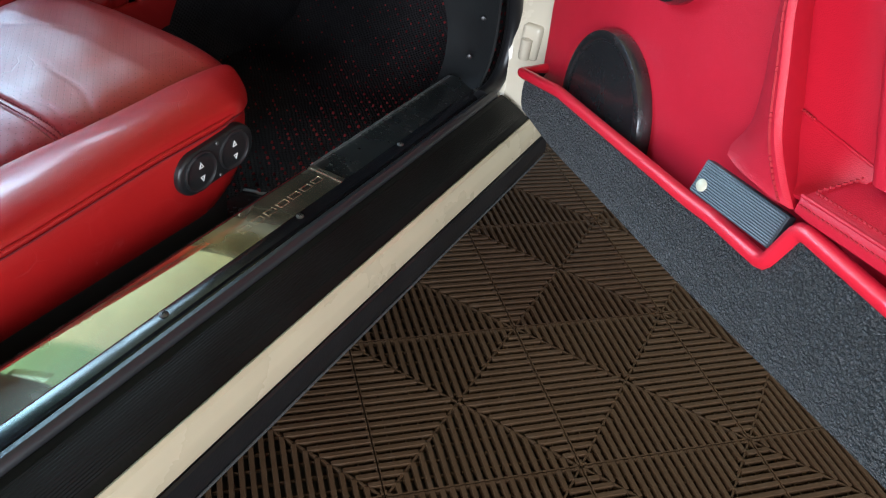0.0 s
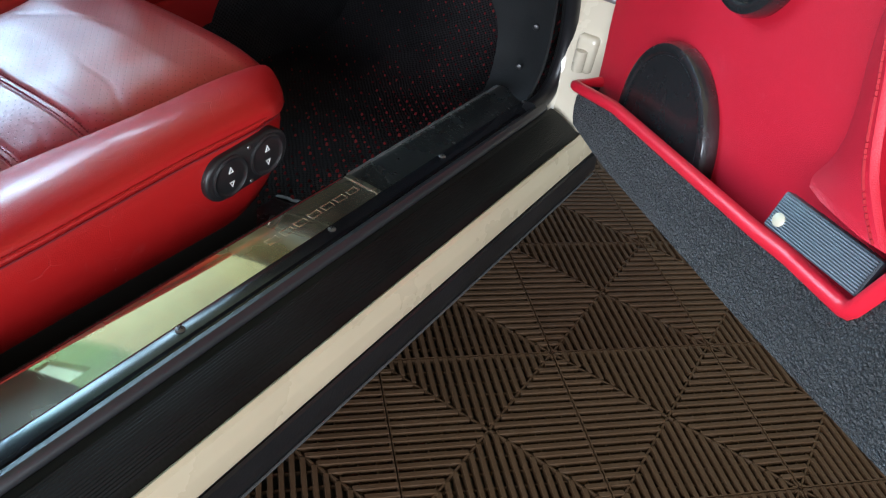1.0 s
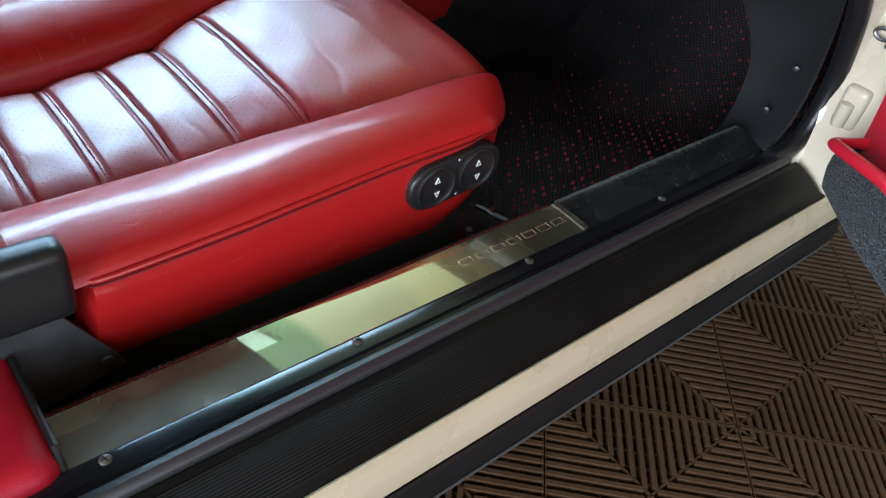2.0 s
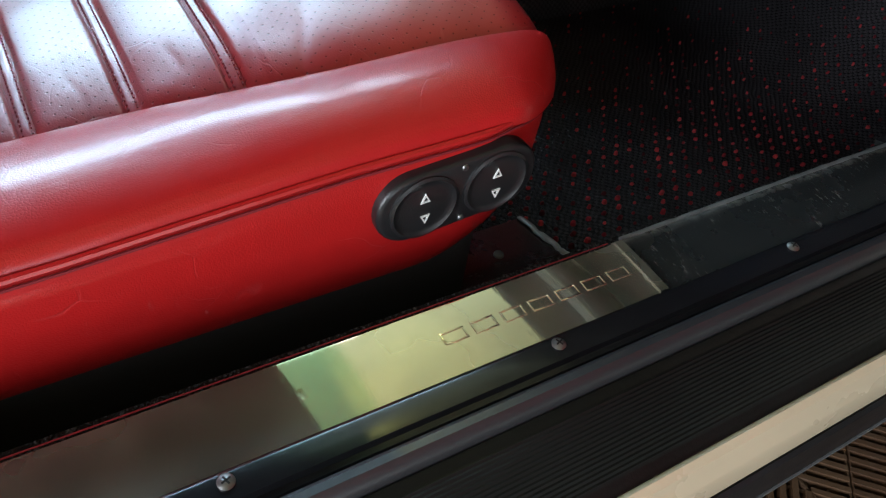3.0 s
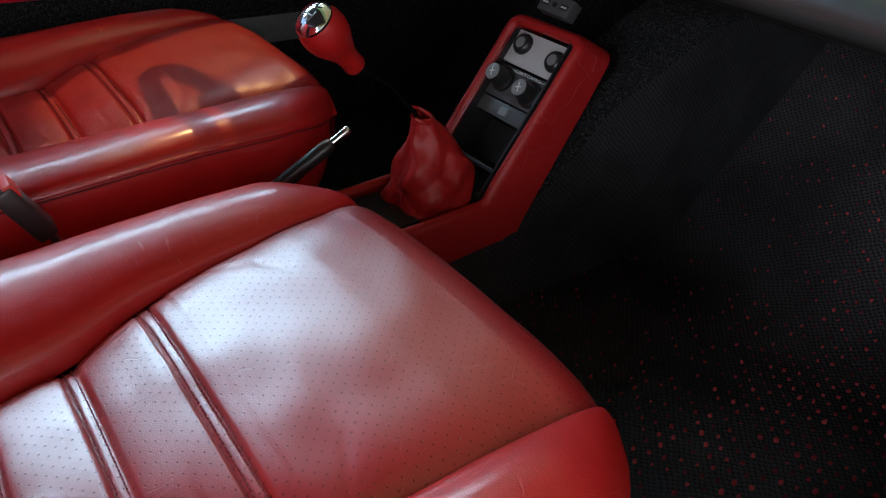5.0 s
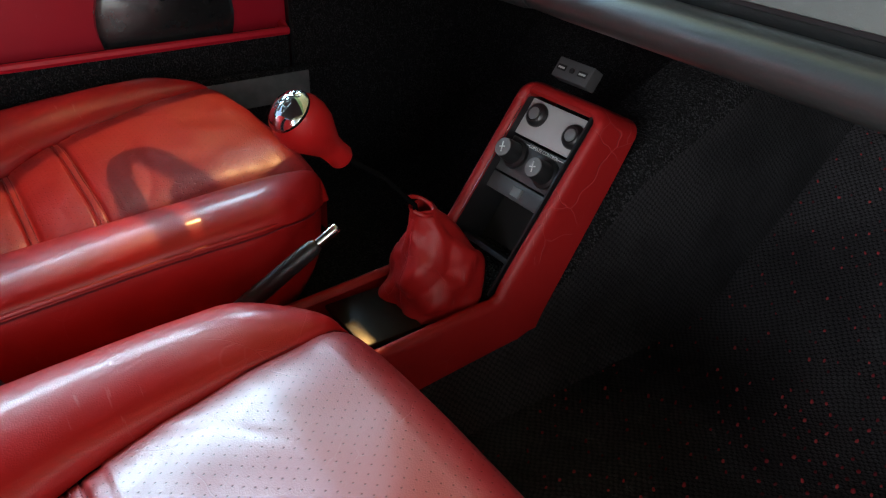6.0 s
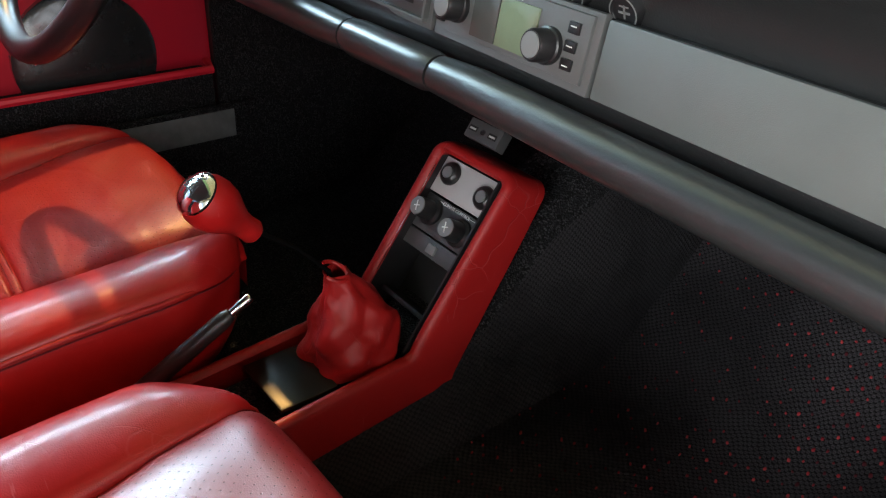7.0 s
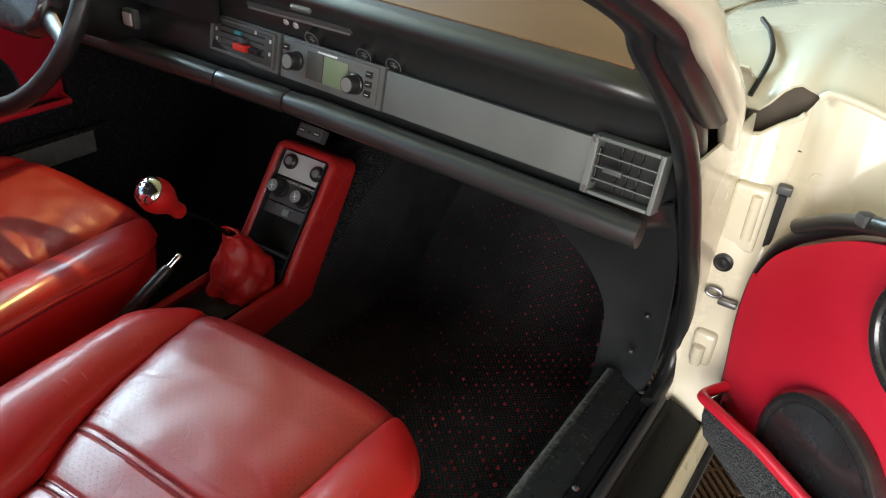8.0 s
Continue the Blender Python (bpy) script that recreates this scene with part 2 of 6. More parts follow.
m_thread = plain("red_thread", (0.36, 0.010, 0.020), 0.8, vary=0.25)
m_seat_thread = plain("dark_red_thread", (0.20, 0.008, 0.014), 0.8, vary=0.25)
m_black_leather = leather("black_leather", (0.018, 0.018, 0.019), 0.26, worn=0.1, creased=0.0, polish=0.9, coat_rough=0.14)
m_black = plain("black_plastic", (0.016, 0.016, 0.017), 0.31, grain=900, grain_bump=0.2)
m_black_soft = plain("black_dash_vinyl", (0.017, 0.018, 0.018), 0.36, grain=700, grain_bump=0.35, coat=0.4)
m_black_soft.node_tree.nodes["Principled BSDF"].inputs["Coat Roughness"].default_value = 0.26
m_roll = plain("worn_black_roll", (0.024, 0.025, 0.025), 0.34, grain=500, grain_bump=0.25, stains=10, vary=0.3, coat=0.7)
m_roll.node_tree.nodes["Principled BSDF"].inputs["Coat Roughness"].default_value = 0.28
m_dash_top = plain("brown_dash_top", (0.17, 0.080, 0.030), 0.50, grain=500, grain_bump=0.3, stains=8, vary=0.35)
m_rubber = plain("black_rubber", (0.011, 0.011, 0.012), 0.34, grain=300, grain_bump=0.25, stains=9, vary=0.4, spec=0.4)
m_lip = plain("grey_seal_rubber", (0.021, 0.021, 0.023), 0.36, grain=300, grain_bump=0.2, stains=9, vary=0.3)
m_rail = plain("glossy_black_rail", (0.010, 0.010, 0.012), 0.17, grain=60, grain_bump=0.06, stains=14, vary=0.3)
m_tread = plain("tread_rubber", (0.006, 0.0065, 0.006), 0.42, grain=220, grain_bump=0.35, stains=12, vary=0.5, spec=0.18)
m_grey_panel = plain("grey_trim_panel", (0.112, 0.120, 0.113), 0.42, grain=1200, grain_bump=0.15, stains=9, vary=0.28)
m_grey = plain("grey_plastic", (0.06, 0.062, 0.063), 0.42, grain=600, vary=0.1)
m_radio = plain("mid_grey_plastic", (0.105, 0.110, 0.108), 0.36, grain=700, vary=0.15)
m_silver = plain("silver_plastic", (0.50, 0.51, 0.50), 0.35, 0.1, grain=800, vary=0.1)
m_cream = plain("cream_paint", (0.58, 0.52, 0.40), 0.26, grain=9, grain_bump=0.05, stains=7, vary=0.07, coat=0.5)
m_chrome = plain("chrome", (0.75, 0.76, 0.77), 0.10, 1.0, grain=200, grain_bump=0.05, vary=0.08)
m_screw = plain("screw_steel", (0.20, 0.20, 0.20), 0.40, 0.9)
m_bracket = plain("scratched_bracket_steel", (0.09, 0.095, 0.10), 0.38, 0.5, grain=160, grain_bump=0.4, stains=40, vary=0.5)
m_dull = plain("dull_silver", (0.20, 0.205, 0.20), 0.38, 0.2)
# yellowed cream, with the floor's brown bounce light put into its tone
m_strip_cream = plain("strip_cream_paint", (0.56, 0.47, 0.32), 0.28, grain=9, grain_bump=0.05, stains=9, vary=0.12, coat=0.5)
m_white = plain("white_marking", (0.75, 0.76, 0.74), 0.5)
m_red_plastic = plain("red_plastic", (0.62, 0.03, 0.02), 0.4)
m_blue_plastic = plain("teal_plastic", (0.04, 0.26, 0.30), 0.4)
m_dark = plain("dark_underside", (0.010, 0.010, 0.010), 0.8)
m_lining = plain("dark_headlining", (0.06, 0.06, 0.06), 0.85, grain=300, grain_bump=0.3)
m_void = plain("matt_black_sleeve", (0.004, 0.004, 0.004), 0.95, spec=0.0)
m_concrete = plain("concrete", (0.055, 0.050, 0.045), 0.8, grain=40, grain_bump=0.4)
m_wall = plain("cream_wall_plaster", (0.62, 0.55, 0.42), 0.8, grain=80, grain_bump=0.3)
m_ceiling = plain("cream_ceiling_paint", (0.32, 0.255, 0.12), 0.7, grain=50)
m_pocket = plain("pocket_edge_red", (0.60, 0.012, 0.030), 0.36, grain=400, grain_bump=0.2, vary=0.08)


def fuzzy(name, colour, rough=0.95, scale=420, depth=0.0022, sheen=0.2):
    """Short pile: a mottled, strongly uneven surface."""
    k = Nodes(name)
    a, b = k.noise(scale, 6, 0.75), k.noise(scale * 0.22, 4, 0.7)
    curl = k.node("ShaderNodeTexVoronoi", Scale=scale * 0.85)
    bend = k.node("ShaderNodeTexNoise", Scale=scale * 0.4, Detail=2.0)
    k.link(k.coord, bend.inputs["Vector"])
    push = k.node("ShaderNodeVectorMath", operation="SCALE")
    push.inputs["Scale"].default_value = 2.0 / scale
    k.link(bend.outputs["Color"], push.inputs[0])
    moved = k.node("ShaderNodeVectorMath", operation="ADD")
    k.link(k.coord, moved.inputs[0])
    k.link(push.outputs[0], moved.inputs[1])
    k.link(moved.outputs[0], curl.inputs["Vector"])
    lump = k.ramp(curl.outputs["Distance"], [(0.15, (1, 1, 1)), (0.62, (0, 0, 0))])
    base = k.mix(lump, shade(colour, 0.08), shade(colour, 2.2))
    base = k.mix(k.math("MULTIPLY", a, 0.6), base, shade(colour, 0.25))
    base = k.mix(k.ramp(b, [(0.38, (0, 0, 0)), (0.55, (1, 1, 1))]), shade(colour, 0.30), base)
    normal = k.bump(lump, 1.0, depth * 1.4, k.bump(a, 0.8, depth, k.bump(b, 1.0, depth * 3.0)))
    k.bsdf.inputs["Sheen Weight"].default_value = sheen
    k.bsdf.inputs["Sheen Roughness"].default_value = 0.5
    return k.finish(base, rough, 0.0, normal, None, 0.15)


m_carpet_grey = fuzzy("charcoal_pile", (0.031, 0.036, 0.042), scale=380, depth=0.0030)
m_felt = plain("dark_felt", (0.013, 0.0145, 0.015), 0.62, grain=260, grain_bump=0.6, stains=14, vary=0.4, spec=0.35)
m_carpet_black = fuzzy("black_pile", (0.065, 0.065, 0.069), sheen=0.0)


def dotted_carpet():
    """Black loop carpet, laid out in metres by the UV map."""
    k = Nodes("black_loop_carpet")
    uv = k.node("ShaderNodeUVMap").outputs[0]
    sep = k.node("ShaderNodeSeparateXYZ")
    wob = k.node("ShaderNodeTexNoise", Scale=38.0, Detail=2.0)
    k.link(uv, wob.inputs["Vector"])
    shift = k.node("ShaderNodeVectorMath", operation="SCALE")
    shift.inputs["Scale"].default_value = 0.010
    k.link(wob.outputs["Color"], shift.inputs[0])
    add = k.node("ShaderNodeVectorMath", operation="ADD")
    k.link(uv, add.inputs[0])
    k.link(shift.outputs[0], add.inputs[1])
    k.link(add.outputs[0], sep.inputs[0])

    def dots(pitch, size):
        row = k.math("ADD", k.math("DIVIDE", sep.outputs["Y"], pitch * 0.5), 1000.0)
        odd = k.math("MULTIPLY", k.math("MODULO", k.math("FLOOR", row), 2.0), 0.5)
        fx = k.math("SUBTRACT", k.math("FRACT", k.math("ADD", k.math("ADD", k.math("DIVIDE", sep.outputs["X"], pitch), 1000.0), odd)), 0.5)
        fy = k.math("MULTIPLY", k.math("SUBTRACT", k.math("FRACT", row), 0.5), 0.5)
        d = k.math("SQRT", k.math("ADD", k.math("MULTIPLY", fx, fx), k.math("MULTIPLY", fy, fy)))
        return k.ramp(d, [(size, (1, 1, 1)), (size * 1.55, (0, 0, 0))])

    loop = dots(0.0080, 0.26)
    fine = k.noise(900, 4, 0.7, uv)
    patch = k.ramp(k.noise(7, 4, 0.6, uv), [(0.38, (0.45, 0.45, 0.45)), (0.60, (1, 1, 1))])
    black = k.mix(fine, (0.008, 0.008, 0.009), (0.050, 0.050, 0.054))
    base = k.mix(loop, black, (0.055, 0.053, 0.057))
    base = k.mix(patch, shade((0.02, 0.02, 0.022), 0.6), base)
    normal = k.bump(loop, 1.0, 0.0042, k.bump(fine, 0.8, 0.0018))
    return k.finish(base, 0.9, 0.0, normal, None, 0.12)


m_carpet_dots = dotted_carpet()


def tuft_yarn(name, single):
    """Red yarn ends, each in a random tone from dark to bright red."""
    k = Nodes(name)
    each = k.node("ShaderNodeObjectInfo").outputs["Random"] if single else k.node("ShaderNodeNewGeometry").outputs["Random Per Island"]
    base = k.ramp(each, [(0.0, (0.06, 0.010, 0.014)), (0.30, (0.15, 0.014, 0.020)), (0.65, (0.36, 0.026, 0.036)), (1.0, (0.62, 0.065, 0.070))])
    fine = k.noise(1500, 3)
    return k.finish(k.mix(k.math("MULTIPLY", fine, 0.5), base, (0.04, 0.004, 0.008)), 0.85, 0.0, k.bump(fine, 0.6, 0.0008), None, 0.2)


m_tuft_pile = tuft_yarn("red_tuft_pile", False)
m_tuft = tuft_yarn("red_tuft_yarn", True)


def polished():
    """Bright sill metal with long scratches and dull smears."""
    k = Nodes("polished_steel")
    stretch = k.node("ShaderNodeMapping")
    stretch.inputs["Scale"].default_value = (60.0, 420.0, 60.0)
    stretch.inputs["Rotation"].default_value = (0, 0, 0.5)
    k.link(k.coord, stretch.inputs["Vector"])
    lines = k.noise(1.0, 3, 0.7, stretch.outputs[0])
    smear = k.noise(13, 3, 0.5)
    scratch = k.ramp(lines, [(0.60, (0, 0, 0)), (0.74, (1, 1, 1))])
    wiped = k.ramp(smear, [(0.36, (0, 0, 0)), (0.72, (1, 1, 1))])
    base = k.mix(smear, (0.74, 0.70, 0.58), (0.85, 0.81, 0.69))
    k.finish(base, k.math("MULTIPLY_ADD", scratch, 0.06, 0.035), 1.0, k.bump(scratch, 0.02, 0.0003))
    film = k.node("ShaderNodeBsdfGlossy", Roughness=0.50)
    k.link(base, film.inputs["Color"])
    both = k.tree.nodes.new("ShaderNodeMixShader")
    k.link(k.math("MULTIPLY_ADD", wiped, 0.26, 0.10), both.inputs[0])
    k.link(k.bsdf.outputs[0], both.inputs[1])
    k.link(film.outputs[0], both.inputs[2])
    k.link(both.outputs[0], k.tree.nodes["Material Output"].inputs["Surface"])
    return k.mat


m_polished = polished()


def scuffed():
    """Black sill plastic, scratched pale along its edge."""
    k = Nodes("scuffed_black_plastic")
    stretch = k.node("ShaderNodeMapping")
    stretch.inputs["Scale"].default_value = (90.0, 260.0, 90.0)
    stretch.inputs["Rotation"].default_value = (0, 0, 0.9)
    k.link(k.coord, stretch.inputs["Vector"])
    lines = k.noise(1.0, 4, 0.75, stretch.outputs[0])
    wear = k.math("MULTIPLY", k.ramp(lines, [(0.58, (0, 0, 0)), (0.74, (1, 1, 1))]), k.ramp(k.noise(26, 4), [(0.46, (0, 0, 0)), (0.66, (1, 1, 1))]))
    sep = k.node("ShaderNodeSeparateXYZ")
    k.link(k.coord, sep.inputs[0])
    rim = k.math("MULTIPLY", k.ramp(k.math("MULTIPLY", sep.outputs["X"], -10.0), [(0.50, (0, 0, 0)), (0.58, (1, 1, 1))]), k.ramp(k.noise(120, 5, 0.7), [(0.35, (0, 0, 0)), (0.65, (1, 1, 1))]))
    wear = k.math("MAXIMUM", wear, k.math("MULTIPLY", rim, 0.55))
    base = k.mix(wear, (0.018, 0.020, 0.020), (0.30, 0.29, 0.26))
    return k.finish(base, k.math("MULTIPLY_ADD", k.noise(20, 4), 0.25, 0.14), 0.0, k.bump(lines, 0.1, 0.0005))


m_scuffed = scuffed()


def tile_plastic():
    k = Nodes("brown_tile_plastic")
    info = k.node("ShaderNodeObjectInfo")
    broad, fine = k.noise(9, 5, 0.65), k.noise(180, 4)
    base = k.mix(broad, (0.034, 0.0165, 0.0075), (0.088, 0.042, 0.018))
    base = k.mix(k.math("MULTIPLY", info.outputs["Random"], 0.35), base, (0.095, 0.056, 0.026))
    dust = k.ramp(k.noise(40, 5, 0.7), [(0.52, (0, 0, 0)), (0.80, (1, 1, 1))])
    base = k.mix(k.math("MULTIPLY", dust, 0.25), base, (0.13, 0.10, 0.075))
    return k.finish(base, k.math("MULTIPLY_ADD", broad, 0.2, 0.42), 0.0, k.bump(fine, 0.25, 0.0005))


m_tile = tile_plastic()


def glass(name, tint=(1, 1, 1), rough=0.0):
    k = Nodes(name)
    k.bsdf.inputs["Transmission Weight"].default_value = 1.0
    k.bsdf.inputs["IOR"].default_value = 1.45
    return k.finish(tint, rough)




def screen_glass():
    """Bronze-tinted windscreen with a green band along its top edge; light passes straight through."""
    k = Nodes("bronze_windscreen")
    sep = k.node("ShaderNodeSeparateXYZ")
    k.link(k.coord, sep.inputs[0])
    band_ = k.ramp(k.math("MULTIPLY_ADD", sep.outputs["Z"], 10.0, -11.0), [(0.50, (0, 0, 0)), (0.62, (1, 1, 1))])
    see = k.node("ShaderNodeBsdfTransparent")
    k.link(k.mix(band_, (0.96, 0.95, 0.91), (0.62, 0.78, 0.68)), see.inputs["Color"])
    gloss = k.node("ShaderNodeBsdfGlossy", Roughness=0.03)
    mixed = k.tree.nodes.new("ShaderNodeMixShader")
    mixed.inputs[0].default_value = 0.04
    k.link(see.outputs[0], mixed.inputs[1])
    k.link(gloss.outputs[0], mixed.inputs[2])
    k.link(mixed.outputs[0], k.tree.nodes["Material Output"].inputs["Surface"])
    return k.mat


m_screen = screen_glass()
m_glass = glass("window_glass", (0.94, 0.98, 0.95))



# ---------------------------------------------------------------- garage
XC = -0.64  # middle plane of the car

floor = part("floor", box(-9, 9, -9, 9, -0.16, -0.014), m_concrete)
tagged(floor, "grey concrete garage floor under brown rib tiles", "floor", kind="structure")


def wall(name, x0, x1, y0, y1, z0, z1):
    return tagged(part(name, box(x0, x1, y0, y1, z0, z1), m_wall), "plain cream plastered garage wall", "wall", kind="structure")


wall("wall_south_1", -1.3, -1.1, -3.6, -3.4, -0.014, 3.4)
wall("wall_south_2", 3.4, 3.6, -3.6, -3.4, -0.014, 3.4)
wall("wall_south_3", -1.1, 3.4, -3.6, -3.4, 2.65, 3.4)
# unseen east wall, split to leave a gap for the fill lamp
wall("wall_east_1", 3.6, 3.8, -3.6, -2.1, -0.014, 3.4)
wall("wall_east_2", 3.6, 3.8, 0.7, 7.0, -0.014, 3.4)
wall("wall_east_3", 3.6, 3.8, -2.1, 0.7, 2.3, 3.4)
wall("wall_north", -4.1, 3.6, 6.8, 7.0, -0.014, 3.4)
wall("wall_west", -4.3, -4.1, -3.6, 6.8, -0.014, 0.95)
# two added gaps aim the sun through the ceiling, which ends in an eave
SUN_GAPS = ((-3.07, -2.40, 0.58, 1.16), (-1.99, -1.84, 0.53, 0.66))
bm, x_from = bmesh.new(), -4.05
for x0, x1, y0, y1 in SUN_GAPS:
    add_box(bm, x_from, x0, -3.6, 7.0, 3.4, 3.5)
    add_box(bm, x0, x1, -3.6, y0, 3.4, 3.5)
    add_box(bm, x0, x1, y1, 7.0, 3.4, 3.5)
    x_from = x1
add_box(bm, x_from, 3.8, -3.6, 7.0, 3.4, 3.5)
tagged(part("ceiling", bm, m_ceiling), "unseen cream painted garage ceiling with two gaps added for the sun", "ceiling", kind="structure")

# ---------------------------------------------------------------- car body
car = thing("coupe", "cream classic coupe body with black sill trim, on brown rib tiles", "car")
Y0, Y1 = -0.80, 0.437  # the door opening's sill

part("rocker", profile([(-0.062, 0.400), (-0.062, 0.26), (-0.02, 0.25), (0.095, 0.300), (0.1085, 0.318), (0.1075, 0.345), (0.100, 0.352), (0.088, 0.386), (0.03, 0.406), (0.0, 0.404)], "y", Y0, Y1 + 0.02), m_black, car, "black lower sill")
cream = [(0.0875, 0.3935), (0.0905, 0.3955), (0.0950, 0.3932), (0.1005, 0.3795), (0.1016, 0.3765), (0.1032, 0.3640), (0.1036, 0.3580), (0.1005, 0.3545), (0.0955, 0.3550), (0.0850, 0.3850)]
part("sill_strip", profile(cream, "y", Y0, Y1 + 0.05), m_strip_cream, car, "cream painted sill strip")
part("lower_trim", profile([(0.1045, 0.3555), (0.1075, 0.3540), (0.1095, 0.3400), (0.1105, 0.3250), (0.1080, 0.3200), (0.1000, 0.3200), (0.0990, 0.3500)], "y", Y0, Y1 + 0.05), m_rubber, car, "black rubber lower trim")
part("edge_bead", tube([(0.1100, Y0, 0.3180), (0.1100, Y1 + 0.05, 0.3180)], 0.0016, 8), m_grey, car, "thin grey edge bead")

# tread with fine lengthwise ridges
pts, steps = [], 44
for i in range(steps + 1):
    t = i / steps
    x = 0.0375 + t * (0.0870 - 0.0375)
    z = 0.4165 - 0.0225 * t ** 1.4
    ridge = 0.0006 if (i % 2 and 0.15 < t < 0.85) else 0.0
    pts.append((x, z + ridge))
pts += [(0.0870, 0.385), (0.0375, 0.398)]
part("sill_tread", profile(pts, "y", Y0, Y1), m_tread, car, "ribbed black rubber tread")

# seal with its lip and the dark slot beside it
part("seal_lip", profile([(0.0225, 0.404), (0.0225, 0.4215), (0.0255, 0.4250), (0.0300, 0.4255), (0.0345, 0.4225), (0.0365, 0.4170), (0.0365, 0.404)], "y", Y0, Y1 - 0.01), m_lip, car, "grey-black rubber seal lip")
part("screw_rail", profile([(-0.0055, 0.404), (-0.0055, 0.4140), (-0.003, 0.4150), (0.0110, 0.4150), (0.0130, 0.4125), (0.0165, 0.4122), (0.0185, 0.4095), (0.0185, 0.404)], "y", Y0, Y1 - 0.02), m_rail, car, "glossy black sill rail")
for y in (-0.61, -0.405, -0.200, 0.0, 0.210, 0.427):
    s = part("screw", lathe([(0.0, 0.0), (0.0042, 0.0), (0.0046, 0.0010), (0.0030, 0.0024), (0.0, 0.0028)], 14, pose(0.001, y - 0.002, 0.4148)), m_screw, car)
    bm = bmesh.new()
    for a in (20, 110):
        add_box(bm, -0.0026, 0.0026, -0.0005, 0.0005, 0, 0.0012, m=pose(0.001, y - 0.002, 0.4164, 0, 0, a))
    part("cross_slot", bm, m_dark, s)

# ---------------------------------------------------------------- scuff plate on the sill
crown = [(-0.0560 + 0.0485 * i / 12, 0.41125 + 0.0004 * (1 - (i / 6 - 1) ** 2)) for i in range(13)]
plate_outline = [(-0.0570, 0.4005), (-0.0585, 0.4080)] + crown + [(-0.0062, 0.4095), (-0.0066, 0.4030)]
plate = thing("scuff_plate", "polished steel sill plate with embossed lettering, scratched", "sill plate")
part("plate", profile(plate_outline, "y", -0.428, 0.090), m_polished, plate)
part("plate_end", profile([(x - 0.0003, z + (0.0012 if z > 0.4035 else 0)) for x, z in plate_outline], "y", 0.0895, 0.0965), m_polished, plate, "raised end rib")
# embossed maker's mark as plain raised bars
slope = math.atan2(-0.0005, 0.0485)
for i in range(7):
    y = -0.062 + i * 0.0212
    m = pose(-0.0325, y, 0.4112, 0, -math.degrees(slope), 0)
    bm = bmesh.new()
    for a, b in ((-0.0045, -0.0033), (0.0033, 0.0045)):
        add_box(bm, a, b, 0.0, 0.0165, -0.0002, 0.0010, 0.0004, m)
    for a, b in ((0.0, 0.0014), (0.0151, 0.0165)):
        add_box(bm, -0.0033, 0.0033, a, b, -0.0002, 0.0010, 0.0004, m)
    part("embossed_bar", bm, m_polished, plate)
part("edge_piping", tube([(-0.0600, -0.428, 0.4085), (-0.0600, 0.088, 0.4085)], 0.0005, 8), m_seat_thread, plate, "thin red edge piping")

quarter = thing("rear_side_trim", "red vinyl covered trim behind the door opening", "car trim")
part("cover", box(-0.130, 0.002, -0.80, -0.430, 0.26, 0.428, 0.022, segments=4), m_vinyl, quarter)
part("edge", tube([(-0.126, -0.431, 0.300), (-0.126, -0.431, 0.405), (-0.108, -0.431, 0.424), (-0.020, -0.431, 0.424), (-0.003, -0.431, 0.408), (-0.003, -0.431, 0.300)], 0.0030, 8, up=(0, 1, 0)), m_rubber, quarter, "black edge beading")

kick = thing("sill_cover", "black scuffed plastic sill cover in the door's front corner", "sill cover")
part("cover", profile([(-0.0640, 0.390), (-0.0625, 0.4020), (-0.0590, 0.4085), (-0.0540, 0.4105), (-0.0075, 0.4104), (-0.0062, 0.4090), (-0.0066, 0.398)], "y", 0.0968, 0.455), m_scuffed, kick)
wear_line = [Vector((-0.0600 + 0.0003 * noise.noise(Vector((0, i * 0.9, 0))), 0.100 + 0.0088 * i, 0.4078)) for i in range(41)]
part("worn_edge", tube(wear_line, [0.0022 + 0.0008 * noise.noise(Vector((3, i * 0.7, 0))) for i in range(41)], 8), plain("worn_pale_plastic", (0.11, 0.12, 0.12), 0.4, grain=260, grain_bump=0.6, stains=70, vary=0.7), kick, "pale worn edge")

# ---------------------------------------------------------------- floor pan, carpet and footwell


def carpet(name, rows, u0=0.0, v0=0.0, parent=None, material=None, label="", planar=False):
    """A carpet skin with its own lengths in metres as UV."""
    bm = bm_from(*loft(rows, closed=False, caps=False))
    ob = part(name, bm, material or m_carpet_dots, parent, label, smooth=60)
    uv = ob.data.uv_layers.new(name="UVMap")
    n = len(rows[0])
    us = [0.0]
    for j in range(1, n):
        us.append(us[-1] + (Vector(rows[0][j]) - Vector(rows[0][j - 1])).length)
    vs = [0.0]
    for i in range(1, len(rows)):
        vs.append(vs[-1] + (Vector(rows[i][0]) - Vector(rows[i - 1][0])).length)
    for loop in ob.data.loops:
        i, j = divmod(loop.vertex_index, n)
        p = rows[i][j]
        uv.data[loop.index].uv = (u0 + p[1], v0 + p[2]) if planar else (u0 + us[j], v0 + vs[i])
    return ob


def tuft_shape(r, h, turn_):
    """A yarn end about the origin, standing along z."""
    verts = [(math.cos(turn_ + a * math.pi / 3) * r * k, math.sin(turn_ + a * math.pi / 3) * 0.8 * r * k, z) for k, z in ((1.0, -0.001), (0.75, h * 0.7)) for a in range(6)]
    verts.append((0.0, 0.0, h))
    faces = []
    for a in range(6):
        b = (a + 1) % 6
        faces += [(a, b, 6 + b, 6 + a), (6 + a, 6 + b, 12)]
    return verts, faces


